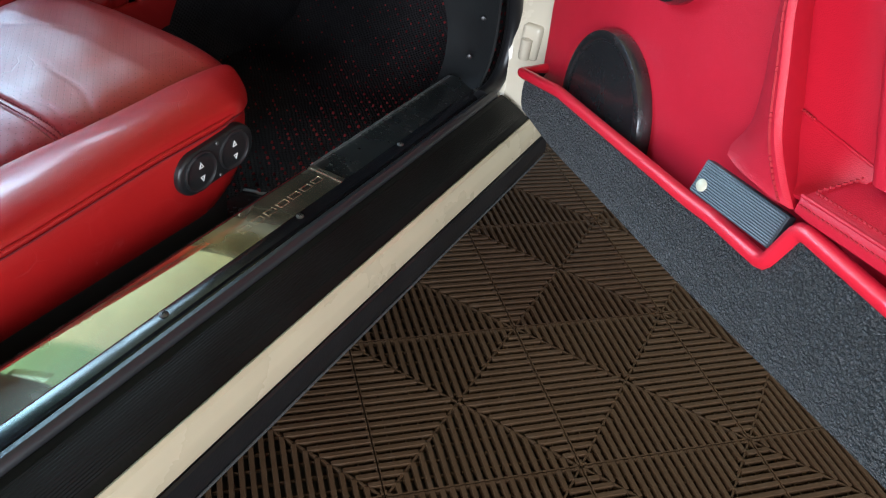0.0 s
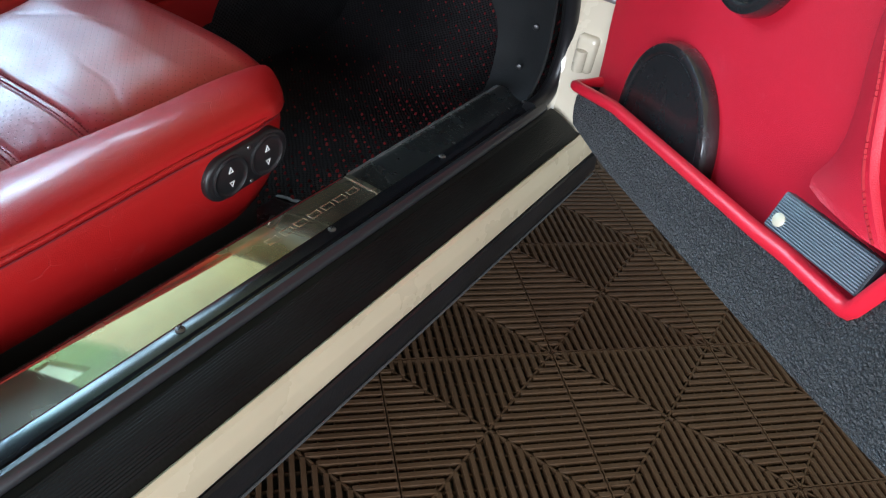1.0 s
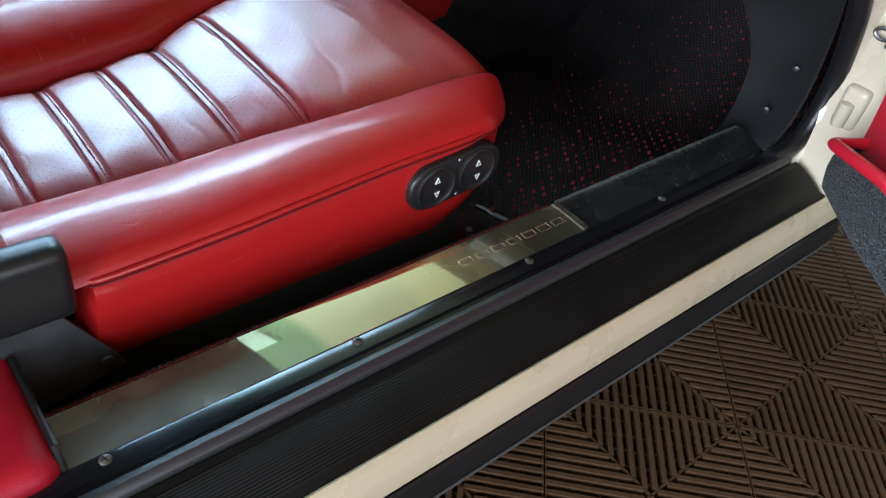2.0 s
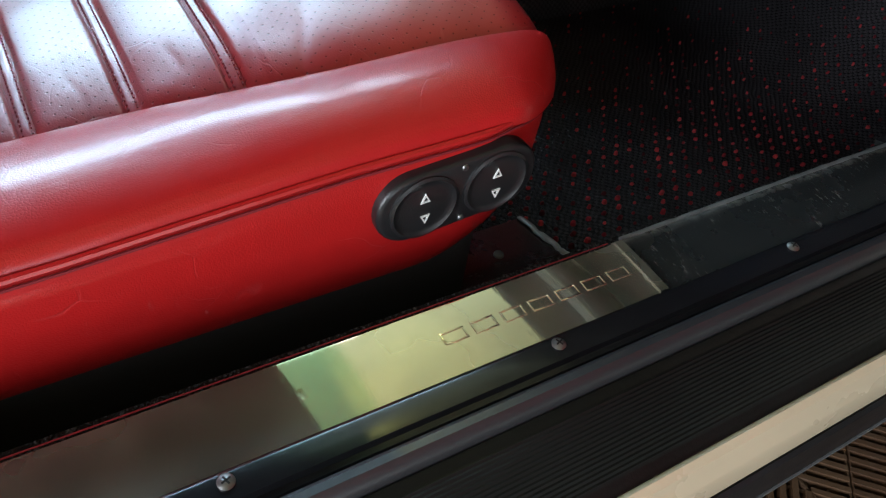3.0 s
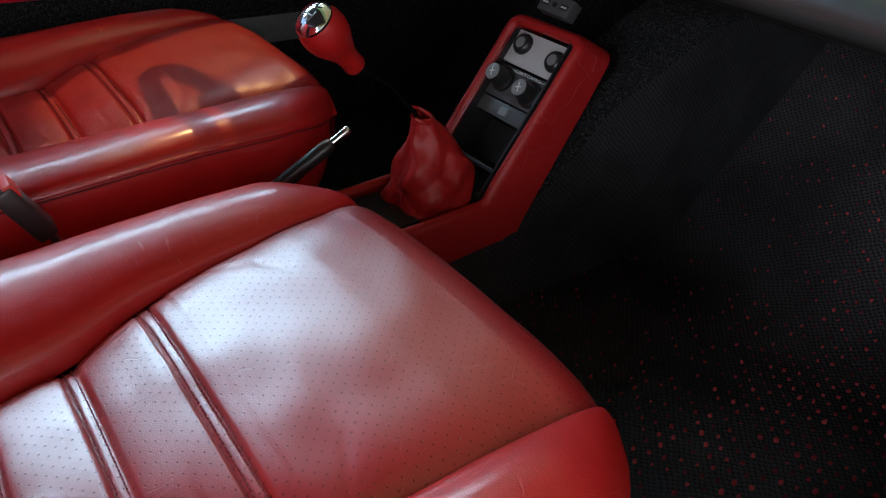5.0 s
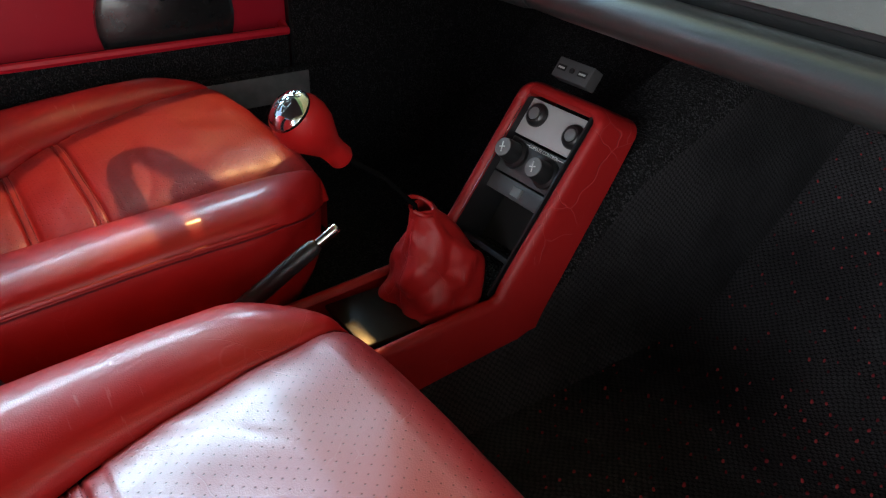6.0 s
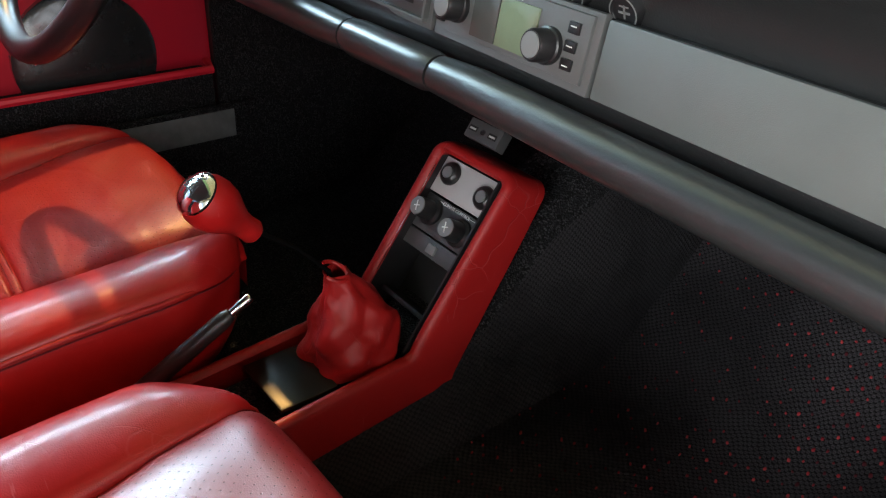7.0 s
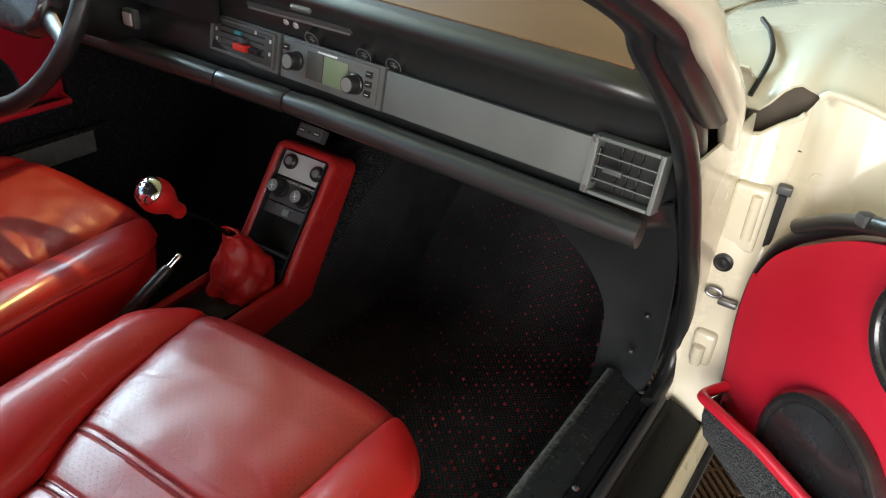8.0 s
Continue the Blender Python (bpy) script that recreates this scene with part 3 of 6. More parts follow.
tuft_meshes = []
for i in range(8):
    me = bpy.data.meshes.new("tuft")
    verts, faces = tuft_shape(0.0022 + 0.00022 * i, 0.0024 + 0.0004 * (i * 3 % 8), 0.13 * i)
    me.from_pydata(verts, [], faces)
    me.materials.append(m_tuft)
    tuft_meshes.append(me)


def tufts(rows, parent, facing, seed, keep=1.0, singles=0):
    """Staggered rows of small yarn ends standing on a carpet skin."""
    rnd = random.Random(seed)
    n, m = len(rows), len(rows[0])
    grid = [[Vector(p) for p in r] for r in rows]
    us = [0.0]
    for j in range(1, m):
        us.append(us[-1] + max((grid[i][j] - grid[i][j - 1]).length for i in (0, n // 2, n - 1)))
    vs = [0.0]
    for i in range(1, n):
        vs.append(vs[-1] + max((grid[i][j] - grid[i - 1][j]).length for j in (0, m // 2, m - 1)))
    verts, faces = [], []
    pitch, line, odd, made = 0.0200, 0.006, 0, 0
    while line < vs[-1] - 0.004:
        i = min(n - 2, max(k for k in range(n) if vs[k] <= line))
        tv = (line - vs[i]) / (vs[i + 1] - vs[i])
        u = 0.006 + (pitch / 2 if odd else 0.0)
        while u < us[-1] - 0.004:
            uu = min(us[-1] - 0.002, max(0.002, u + rnd.uniform(-0.0015, 0.0015)))
            j = min(m - 2, max(k for k in range(m) if us[k] <= uu))
            tu = (uu - us[j]) / (us[j + 1] - us[j])
            p = grid[i][j].lerp(grid[i][j + 1], tu).lerp(grid[i + 1][j].lerp(grid[i + 1][j + 1], tu), min(1.0, tv + rnd.uniform(-0.02, 0.02)))
            ex = (grid[i][j + 1] - grid[i][j]).normalized()
            out = ex.cross((grid[i + 1][j] - grid[i][j])).normalized()
            if out.dot(Vector(facing)) < 0:
                out = -out
            ey = out.cross(ex)
            u += pitch
            # tufts thin out and shrink inward, in place of the light fading there
            if rnd.random() > keep * (1 - 0.65 * min(1.0, max(0.0, (-0.28 - p.x) / 0.18))):
                continue
            near = min(1.0, max(0.0, (p.x + 0.42) / 0.26))
            lean = ex * rnd.uniform(-0.25, 0.25) + ey * rnd.uniform(-0.25, 0.25)
            if made < singles and p.x > -0.335 and 0.02 < p.y < 0.46:
                made += 1
                ob = new("tuft", rnd.choice(tuft_meshes))
                ob.parent = parent
                ob.matrix_local = axes(p, ex, ey, (out + lean).normalized()) @ Matrix.Scale(0.65 + 0.50 * near, 4)
                continue
            shape, sides = tuft_shape(rnd.uniform(0.0020, 0.0036) * (0.65 + 0.50 * near), rnd.uniform(0.0022, 0.0050), rnd.uniform(0, 1))
            k0 = len(verts)
            verts += [p + ex * x + ey * y + (out + lean) * z for x, y, z in shape]
            faces += [tuple(k0 + a for a in f) for f in sides]
        line += pitch / 2 * 1.25
        odd = 1 - odd
    ob = link_mesh("tuft_pile", verts, faces, m_tuft_pile, parent, smooth=0)
    return tagged(ob, "small red yarn tufts in staggered rows", kind="stuff")


foot = thing("footwell_carpet", "black loop carpet with small red tufts lining the footwell", "carpet")


def floor_line(x):
    """The carpet's height profile from the seat forward and up the toe board."""
    pts = [(-0.55, 0.262), (-0.2, 0.262), (0.1, 0.264), (0.30, 0.266), (0.50, 0.264), (0.62, 0.268), (0.70, 0.290), (0.80, 0.355), (0.90, 0.440), (1.00, 0.530), (1.08, 0.62), (1.10, 0.72)]
    return [(x, y, z + 0.004 * noise.noise(Vector((x * 9, y * 9, 0)))) for y, z in pts]


floor_rows = [floor_line(-0.066 - 0.504 * i / 14) for i in range(15)]
carpet("floor_carpet", floor_rows, parent=foot)
tufts([r[2:] for r in floor_rows], foot, (0, -0.3, 1), 3, 0.93, 300)
side = []
for y, z0 in ((0.506, 0.27), (0.54, 0.27), (0.60, 0.268), (0.70, 0.28), (0.80, 0.35), (0.90, 0.44), (1.0, 0.53), (1.1, 0.62)):
    side.append([(-0.098 - 0.10 * max(0, y - 0.5), y, z0 + (0.80 - z0) * k / 8) for k in range(9)])
carpet("side_carpet", side, 0.3, 0.1, foot, planar=True)
tufts(side, foot, (-1, 0, 0), 4, 0.8)
# black covered panel between the seat and the sill, with its worn front edge
side_panel = thing("seat_side_panel", "glossy black covered panel beside the seat with a worn edge", "car trim")
rows = []
for i in range(30):
    y = -0.80 + 0.915 * i / 29
    dip = 0.003 * noise.noise(Vector((y * 9, 0.0, 3.0)))
    rows.append([(-0.060, y, 0.398), (-0.066, y + 0.002, 0.384 + dip), (-0.080, y + 0.007, 0.357 + dip), (-0.100, y + 0.014, 0.333 - dip), (-0.130, y + 0.022, 0.309 + dip), (-0.165, y + 0.030, 0.291), (-0.215, y + 0.035, 0.277)])
part("panel", sheet(rows, 0.003), m_black_leather, side_panel)
last = [Vector(p) + Vector((0, 0.001, 0.002)) for p in rows[-1]]
path = smooth_path(last[2:], 7)
worn = [p + Vector((0.0, 0.0022 * noise.noise(p * 120), 0.0012 * noise.noise(p * 160 + Vector((5, 0, 0))))) for p in path]
part("worn_edge", tube(worn, [0.0034 + 0.0016 * noise.noise(p * 90) for p in worn], 8, flat=0.5), plain("worn_grey_film", (0.20, 0.20, 0.19), 0.35, grain=200, stains=60, vary=0.6), side_panel, "worn grey edge")
part("screw", lathe([(0.0, 0.0), (0.0050, 0.0), (0.0044, 0.0018), (0.0, 0.0024)], 14, pose(-0.168, 0.092, 0.294)), m_screw, side_panel)

inner = thing("inner_sill", "black pile-covered inner sill and tunnel wall", "car trim")
part("sill_side", profile([(-0.066, 0.405), (-0.059, 0.403), (-0.059, 0.24), (-0.078, 0.24), (-0.074, 0.33)], "y", Y0, 0.46), m_carpet_black, inner)
part("seat_side_floor", profile([(-0.60, 0.255), (-0.60, 0.267), (-0.075, 0.267), (-0.075, 0.255)], "y", -0.80, 0.03), m_carpet_black, inner)

# grey kick panel between carpet and door seal
seal_pts = [(0.020, 0.405, 0.418), (0.021, 0.448, 0.426), (0.021, 0.474, 0.455), (0.020, 0.478, 0.515), (0.020, 0.450, 0.590), (0.020, 0.408, 0.655), (0.020, 0.310, 0.787), (0.020, 0.211, 0.887), (0.018, 0.090, 0.975), (0.012, 0.010, 1.027), (-0.04, -0.36, 1.170)]
seal_path = smooth_path(seal_pts, 6)
border = smooth_path([(-0.074, 0.420, 0.395), (-0.086, 0.470, 0.385), (-0.094, 0.500, 0.420), (-0.100, 0.500, 0.480), (-0.128, 0.500, 0.528), (-0.165, 0.500, 0.562), (-0.220, 0.500, 0.600)], 6)
seam = smooth_path([(0.002, 0.430, 0.408), (0.004, 0.456, 0.45), (0.004, 0.462, 0.50), (0.003, 0.452, 0.57), (0.002, 0.430, 0.63), (0.001, 0.395, 0.69), (0.0, 0.340, 0.75)], 6)
rows = []
for a, b in zip(border, seam):
    rows.append([a.lerp(b, t) + Vector((0, 0.012 * math.sin(math.pi * t), 0)) for t in (i / 8 for i in range(9))])
panel = thing("kick_panel", "charcoal felt kick panel beside the footwell", "car trim")
part("felt", sheet(rows, 0.004), m_felt, panel)
for p in ((-0.030, 0.463, 0.605), (-0.028, 0.473, 0.505), (-0.036, 0.462, 0.445)):
    part("push_pin", lathe([(0.0, 0.0), (0.005, 0.0), (0.004, 0.002), (0.0, 0.003)], 12, pose(*p, 90, 0, 20)), m_black, panel)

part("door_seal", tube(seal_path, 0.0115, 12, up=(1, 0, 0)), m_rubber, car, "black rubber door seal")
part("inner_seal", tube([p + Vector((-0.006, 0.002, -0.002)) for p in seal_path], 0.0085, 10, up=(1, 0, 0)), m_black_soft, car, "black pillar trim")

# ---------------------------------------------------------------- hinge pillar, front wing, bonnet
# outer side of the pillar, from the door seal forward
rows = []
for i in range(15):
    z = 0.392 + 0.428 * i / 14
    ys = float(np.interp(z, [0.39, 0.43, 0.455, 0.515, 0.59, 0.655, 0.787, 0.82], [0.420, 0.452, 0.474, 0.478, 0.450, 0.408, 0.310, 0.280]))
    yj = float(np.interp(z, [0.39, 0.46, 0.54, 0.63, 0.70, 0.77, 0.86], [0.448, 0.470, 0.480, 0.464, 0.474, 0.490, 0.500]))
    ys = min(ys, yj - 0.004)
    rows.append([(0.022 + 0.016 * t ** 0.7 - 0.012 * max(0, z - 0.76) * 8 * t, ys + (yj - ys) * t, z) for t in (k / 6 for k in range(7))])
part("pillar_side", sheet(rows, 0.003), m_cream, car, "cream painted pillar side")
# jamb face that carries the hinges, with its wavy upper lip
LIP = ([-0.012, 0.007, 0.016, 0.030, 0.043, 0.061, 0.081, 0.087, 0.092, 0.104, 0.134, 0.169, 0.215], [0.806, 0.803, 0.795, 0.793, 0.796, 0.812, 0.827, 0.838, 0.850, 0.858, 0.854, 0.846, 0.832])


def jamb_y(x, z):
    y = float(np.interp(z, [0.39, 0.46, 0.54, 0.63, 0.70, 0.77, 0.86], [0.448, 0.470, 0.480, 0.464, 0.474, 0.490, 0.500]))
    return y + 0.018 * math.exp(-((x - 0.088) / 0.016) ** 2) * max(0.0, min(1.0, (z - 0.58) / 0.1)) - 0.05 * max(0.0, x - 0.13)


rows = []
for i in range(26):
    x = 0.026 + 0.190 * i / 25
    top = float(np.interp(x, *LIP))
    rows.append([(x, jamb_y(x, 0.392 + (top - 0.392) * k / 22), 0.392 + (top - 0.392) * k / 22) for k in range(23)])
part("hinge_pillar", sheet(rows, 0.003), m_cream, car, "cream painted hinge pillar")
lip_x = [-0.006 + 0.0045 * i for i in range(21)]
part("flange_lip", tube([(x, 0.497, float(np.interp(x, *LIP))) for x in lip_x], 0.0042, 8, flat=0.8), m_cream, car, "rolled cream panel lip")
part("wing_edge", tube(smooth_path([(0.094, 0.500, 0.853), (0.104, 0.500, 0.860), (0.134, 0.498, 0.857), (0.169, 0.496, 0.849), (0.215, 0.492, 0.834)], 5), 0.0045, 8), m_cream, car, "rolled cream wing edge")
# brown-black sheet painted as the shade inside the open gap
part("wing_gap", profile([(-0.020, 0.780), (0.100, 0.780), (0.100, 0.848), (0.069, 0.852), (0.050, 0.846), (0.034, 0.826), (-0.020, 0.823)], "y", 0.530, 0.536), plain("gap_shade_brown", (0.075, 0.055, 0.036), 0.7, grain=90, grain_bump=0.5, stains=20, vary=0.5), car, "dark sheet for the shade in the gap at the wing's rear edge")
part("plug", lathe([(0.0, 0.0), (0.0125, 0.0), (0.0125, 0.003), (0.009, 0.005), (0.004, 0.004), (0.0, 0.006)], 20, pose(0.050, 0.463, 0.634, 90, 0, 0)), m_rubber, car, "round black rubber plug")
# upper hinge: strap, slot and pressed details
hinge = part("hinge", box(0.036, 0.078, 0.466, 0.486, 0.654, 0.742, 0.006, segments=3), m_cream, car, "cream painted hinge strap")
part("pin", lathe([(0.0, 0.0), (0.0065, 0.0), (0.0065, 0.060), (0.0, 0.062)], 14, pose(0.066, 0.466, 0.672)), m_cream, hinge)
part("slot", add_box(bmesh.new(), -0.0045, 0.0045, 0.480, 0.4935, 0.640, 0.735, 0.001, pose(0.0900, 0, 0)), m_dark, car, "dark slot")
part("latch_hole", box(0.081, 0.098, 0.484, 0.4975, 0.733, 0.745, 0.002), m_grey, car, "dark oblong hole")
for x0, x1, z in ((0.088, 0.102, 0.785), (0.084, 0.100, 0.757)):
    part("seam", box(x0, x1, jamb_y((x0 + x1) / 2, z) - 0.0022, 0.5115, z - 0.0006, z + 0.0006, 0.0002), m_dark, car)
for x, z, r in ((0.060, 0.786, 0.008), (0.120, 0.762, 0.010), (0.058, 0.748, 0.006)):
    part("boss", lathe([(0.0, 0.0), (r, 0.0), (r * 0.92, 0.0022), (r * 0.75, 0.0022), (r * 0.66, 0.0008), (0.0, 0.0008)], 20, pose(x, jamb_y(x, z) + 0.0004, z, 90, 0, 0)), m_cream, car, "round pressed boss")
# lower hinge and check strap eye
lower = part("hinge", box(0.040, 0.070, 0.462, 0.482, 0.470, 0.522, 0.007, segments=3), m_cream, car, "cream painted lower hinge")
part("pin", lathe([(0.0, -0.004), (0.0075, -0.004), (0.0085, 0.0), (0.0085, 0.026), (0.0, 0.028)], 16, pose(0.052, 0.460, 0.476)), m_cream, lower)
eye_ = part("check_eye", tube([(0.050 + 0.010 * math.cos(a), 0.458, 0.590 + 0.006 * math.sin(a)) for a in (2 * math.pi * i / 18 for i in range(18))], 0.0024, 8, closed=True, up=(0, 1, 0)), m_screw, car, "steel check strap eye")
part("strap", box(0.058, 0.082, 0.452, 0.461, 0.578, 0.586, 0.002), m_screw, eye_)

# wing: rises from the gap and runs forward, falling away outwards
EDGE = ([-0.20, -0.10, 0.008, 0.034, 0.042, 0.055, 0.069, 0.092, 0.104, 0.134, 0.169, 0.215, 0.262, 0.290], [0.800, 0.818, 0.818, 0.820, 0.835, 0.854, 0.860, 0.853, 0.858, 0.855, 0.847, 0.832, 0.790, 0.720])
CROWN = ([-0.20, -0.10, 0.0, 0.08, 0.16, 0.22, 0.262, 0.290], [0.862, 0.868, 0.890, 0.902, 0.896, 0.866, 0.810, 0.720])
rows = []
for i in range(22):
    d = 1.25 * (i / 21) ** 2
    row = []
    for j in range(50):
        x = -0.20 + 0.49 * j / 49
        lo, hi = float(np.interp(x, *EDGE)), float(np.interp(x, *CROWN))
        z = lo + (hi - lo) * (1 - math.exp(-d / 0.085)) - 0.10 * d * d
        row.append((x, 0.514 + d, z))
    row.append((0.292, 0.514 + d, 0.40))
    rows.append(row)
part("wing", sheet(rows, 0.003), m_cream, car, "cream front wing")
part("wing_seal", tube(smooth_path([(-0.030, 0.705, 0.882), (-0.004, 0.648, 0.879), (0.016, 0.580, 0.866), (0.014, 0.525, 0.830)], 6), 0.0035, 8), m_rubber, car, "dark rubber beside the pillar")
part("bonnet", sheet([[(-1.16 + 1.052 * j / 16, 0.70 + 0.12 * i, 0.872 - 0.010 * i + 0.02 * math.sin(math.pi * j / 16)) for j in range(17)] for i in range(9)], 0.003), m_cream, car, "cream bonnet")
part("scuttle", sheet([[(-1.20 + 1.10 * j / 16, 0.60 + 0.022 * i, 0.885 - 0.004 * i) for j in range(17)] for i in range(5)], 0.003), m_cream, car, "cream scuttle panel")

# windscreen pillar, roof and glass
pil = [(0.014, 0.480, 0.775), (0.022, 0.430, 0.800), (0.035, 0.350, 0.846), (0.046, 0.280, 0.885), (0.056, 0.200, 0.927), (0.062, 0.075, 0.993), (0.056, -0.020, 1.045), (0.01, -0.38, 1.180)]
part("windscreen_pillar", tube(smooth_path(pil, 5), 0.0125, 12, up=(1, 0, 0)), m_cream, car, "cream windscreen pillar")
part("outer_rubber", tube(smooth_path([(0.036, 0.245, 0.893), (0.040, 0.150, 0.944), (0.042, 0.073, 0.990), (0.040, 0.010, 1.030), (-0.02, -0.36, 1.180)], 5), 0.0160, 10, up=(1, 0, 0)), m_rubber, car, "black door frame rubber")
part("pillar_trim", tube(smooth_path([(0.006, 0.365, 0.785), (0.012, 0.272, 0.880), (0.014, 0.150, 0.968), (0.014, 0.040, 1.036), (-0.04, -0.33, 1.190)], 5), 0.014, 12, up=(1, 0, 0)), m_black_soft, car, "black pillar lining")
part("windscreen_pillar", tube(smooth_path([(2 * XC - x, y, z) for x, y, z in pil], 5), 0.016, 12, up=(1, 0, 0)), m_cream, car, "cream windscreen pillar")
screen = sheet([[(XC + (0.60 - 0.04 * i / 6) * (j / 6 - 1), 0.575 - 0.09 * i + 0.05 * math.cos((j / 6 - 1) * 1.4), 0.885 + 0.052 * i) for j in range(13)] for i in range(8)], 0.004)
glass_ob = part("windscreen", screen, m_screen, car, "bronze-tinted windscreen glass")
roof_rows = []
for i in range(9):
    y = 0.055 - 0.13 * i
    roof_rows.append([(XC + 0.62 * (j / 8 - 1) * (1 - 0.01 * i), y, 1.236 - 0.065 * abs(j / 8 - 1) ** 3 + 0.045 * math.sin(math.pi * i / 8)) for j in range(17)])
part("roof", sheet(roof_rows, 0.02), m_cream, car, "cream roof")
part("headlining", sheet([[(x, y, z - 0.026) for x, y, z in r] for r in roof_rows], 0.004), m_lining, car, "grey headlining")
part("rear_bulkhead", box(-1.24, -0.04, -0.99, -0.95, 0.25, 1.15, 0.02), m_carpet_black, car)
part("rear_quarter", sheet([[(0.10 - 0.16 * max(0, k - 3) / 5, -0.80 - 0.10 * i, 0.32 + 0.11 * k) for k in range(9)] for i in range(8)], 0.004), m_cream, car, "cream rear quarter panel")
part("floor_pan", box(-1.24, -0.05, -0.95, 1.1, 0.225, 0.250), m_dark, car)
part("toe_board", sheet([[(x, y, z) for x in (-1.22, -0.9, -0.5, -0.06)] for y, z in ((0.62, 0.24), (0.75, 0.28), (0.95, 0.45), (1.12, 0.62), (1.13, 0.86))], 0.006), m_carpet_black, car)

well = thing("driver_footwell", "black pile lining of the driver's footwell", "carpet")
part("floor_lining", sheet([[(-1.215 + 0.51 * j / 8, y, z) for j in range(9)] for y, z in ((-0.8, 0.262), (0.0, 0.262), (0.5, 0.264), (0.64, 0.275), (0.80, 0.38), (0.98, 0.54), (1.08, 0.70))], 0.004), m_carpet_black, well)
part("side_lining", sheet([[(-1.235, y, 0.25 + 0.075 * k) for k in range(8)] for y in (0.40, 0.6, 0.8, 1.1)], 0.006), m_carpet_black, well)
part("sill_lining", box(-1.222, -1.209, -0.80, 0.46, 0.25, 0.478, 0.003), m_carpet_black, well)
part("scuttle_lining", sheet([[(-1.23 + 1.13 * j / 10, y, z) for j in range(11)] for y, z in ((0.40, 0.70), (0.55, 0.70), (0.80, 0.69), (1.09, 0.68))], 0.006), m_carpet_black, well)

# far side of the body: sill, closed door
part("far_sill", box(-1.36, -1.215, -0.80, 0.46, 0.25, 0.405, 0.012), m_black, car)
far_plate = thing("sill_strip", "scratched grey film strip on the driver's inner sill", "sill strip")
part("film", box(-1.2095, -1.2065, -0.55, 0.413, 0.424, 0.471, 0.001), plain("scratched_grey_film", (0.15, 0.16, 0.16), 0.40, grain=180, grain_bump=0.3, stains=45, vary=0.55), far_plate)
far = thing("car_door", "closed driver's door with red vinyl panel and black speaker", "door")
part("shell", box(-1.40, -1.31, -0.60, 0.46, 0.40, 0.83, 0.02), m_cream, far)
part("panel", box(-1.312, -1.296, -0.58, 0.42, 0.43, 0.82, 0.006), m_vinyl, far, "red vinyl door panel")
part("edge_trim", box(-1.318, -1.288, 0.42, 0.468, 0.40, 0.86, 0.006), m_black_soft, far)
part("speaker_cover", lathe([(0.0, 0.0), (0.105, 0.0), (0.105, 0.014), (0.095, 0.020), (0.0, 0.020)], 36, pose(-1.298, 0.22, 0.56, 0, 90, 0)), m_black_leather, far, "round black speaker cover")
part("pocket", box(-1.296, -1.245, -0.55, 0.40, 0.43, 0.525, 0.008), m_carpet_black, far, "black pile door pocket")
part("pocket_rim", tube([(-1.248, -0.55, 0.528), (-1.248, 0.40, 0.528), (-1.295, 0.41, 0.528)], 0.007, 8), m_pocket, far, "red pocket rim")
part("window", sheet([[(-1.345 + 0.10 * k / 6, (0.40 - 0.42 * k / 6) - (0.95 - 0.42 * k / 6) * j / 8, 0.89 + 0.31 * k / 6) for j in range(9)] for k in range(7)], 0.004), m_glass, far, "clear side window glass").visible_shadow = False
part("waist_trim", box(-1.33, -1.275, -0.58, 0.45, 0.82, 0.900, 0.014), m_black_soft, far)

# ---------------------------------------------------------------- open passenger door
# local x runs from the hinge along the door, y away from the car, z up
DOOR = axes((0.084, 0.375, 0.0), (0.690, -0.724, 0.0), (0.724, 0.690, 0.0), (0, 0, 1))
door = new("car_door")
door.matrix_world = DOOR
tagged(door, "open passenger door with red vinyl panel and charcoal pile pocket", "door")


def line_z(pts, u):
    """Height of a polyline at u."""
    for (a, za), (b, zb) in zip(pts, pts[1:]):
        if u <= b:
            return za + (zb - za) * (u - a) / (b - a)
    return pts[-1][1]


POCKET_TOP = [(-0.02, 0.482), (0.0, 0.488), (0.125, 0.522), (0.29, 0.547), (0.38, 0.561), (0.42, 0.567), (0.46, 0.575), (0.534, 0.584), (0.550, 0.630), (0.64, 0.636), (0.90, 0.664)]
POCKET_LOW = [(-0.02, 0.462), (0.015, 0.448), (0.11, 0.452), (0.15, 0.455), (0.44, 0.495), (0.67, 0.534), (0.90, 0.572)]
edge = [(-0.035, 0.440), (-0.040, 0.500), (-0.050, 0.570), (-0.046, 0.640), (-0.020, 0.700), (0.030, 0.745), (0.10, 0.790), (0.20, 0.818), (0.45, 0.845), (0.90, 0.865), (0.955, 0.840), (0.965, 0.70), (0.95, 0.60), (0.90, 0.565)]
low = [(u, line_z(POCKET_LOW, u) + 0.002) for u in (0.80, 0.65, 0.50, 0.35, 0.20, 0.08, 0.0)]
outline = [(p.x, p.z) for p in smooth_path([(u, 0, z) for u, z in edge], 4)] + low


def uz_slab(pts, y0, y1, inset=0.0):
    cx, cz = 0.45, 0.65
    pts = [(u + (inset if u < cx else -inset), z + (inset if z < cz else -inset)) for u, z in pts]
    return bm_from(*loft([[(u, y, z) for u, z in pts] for y in (y0, y1)]))


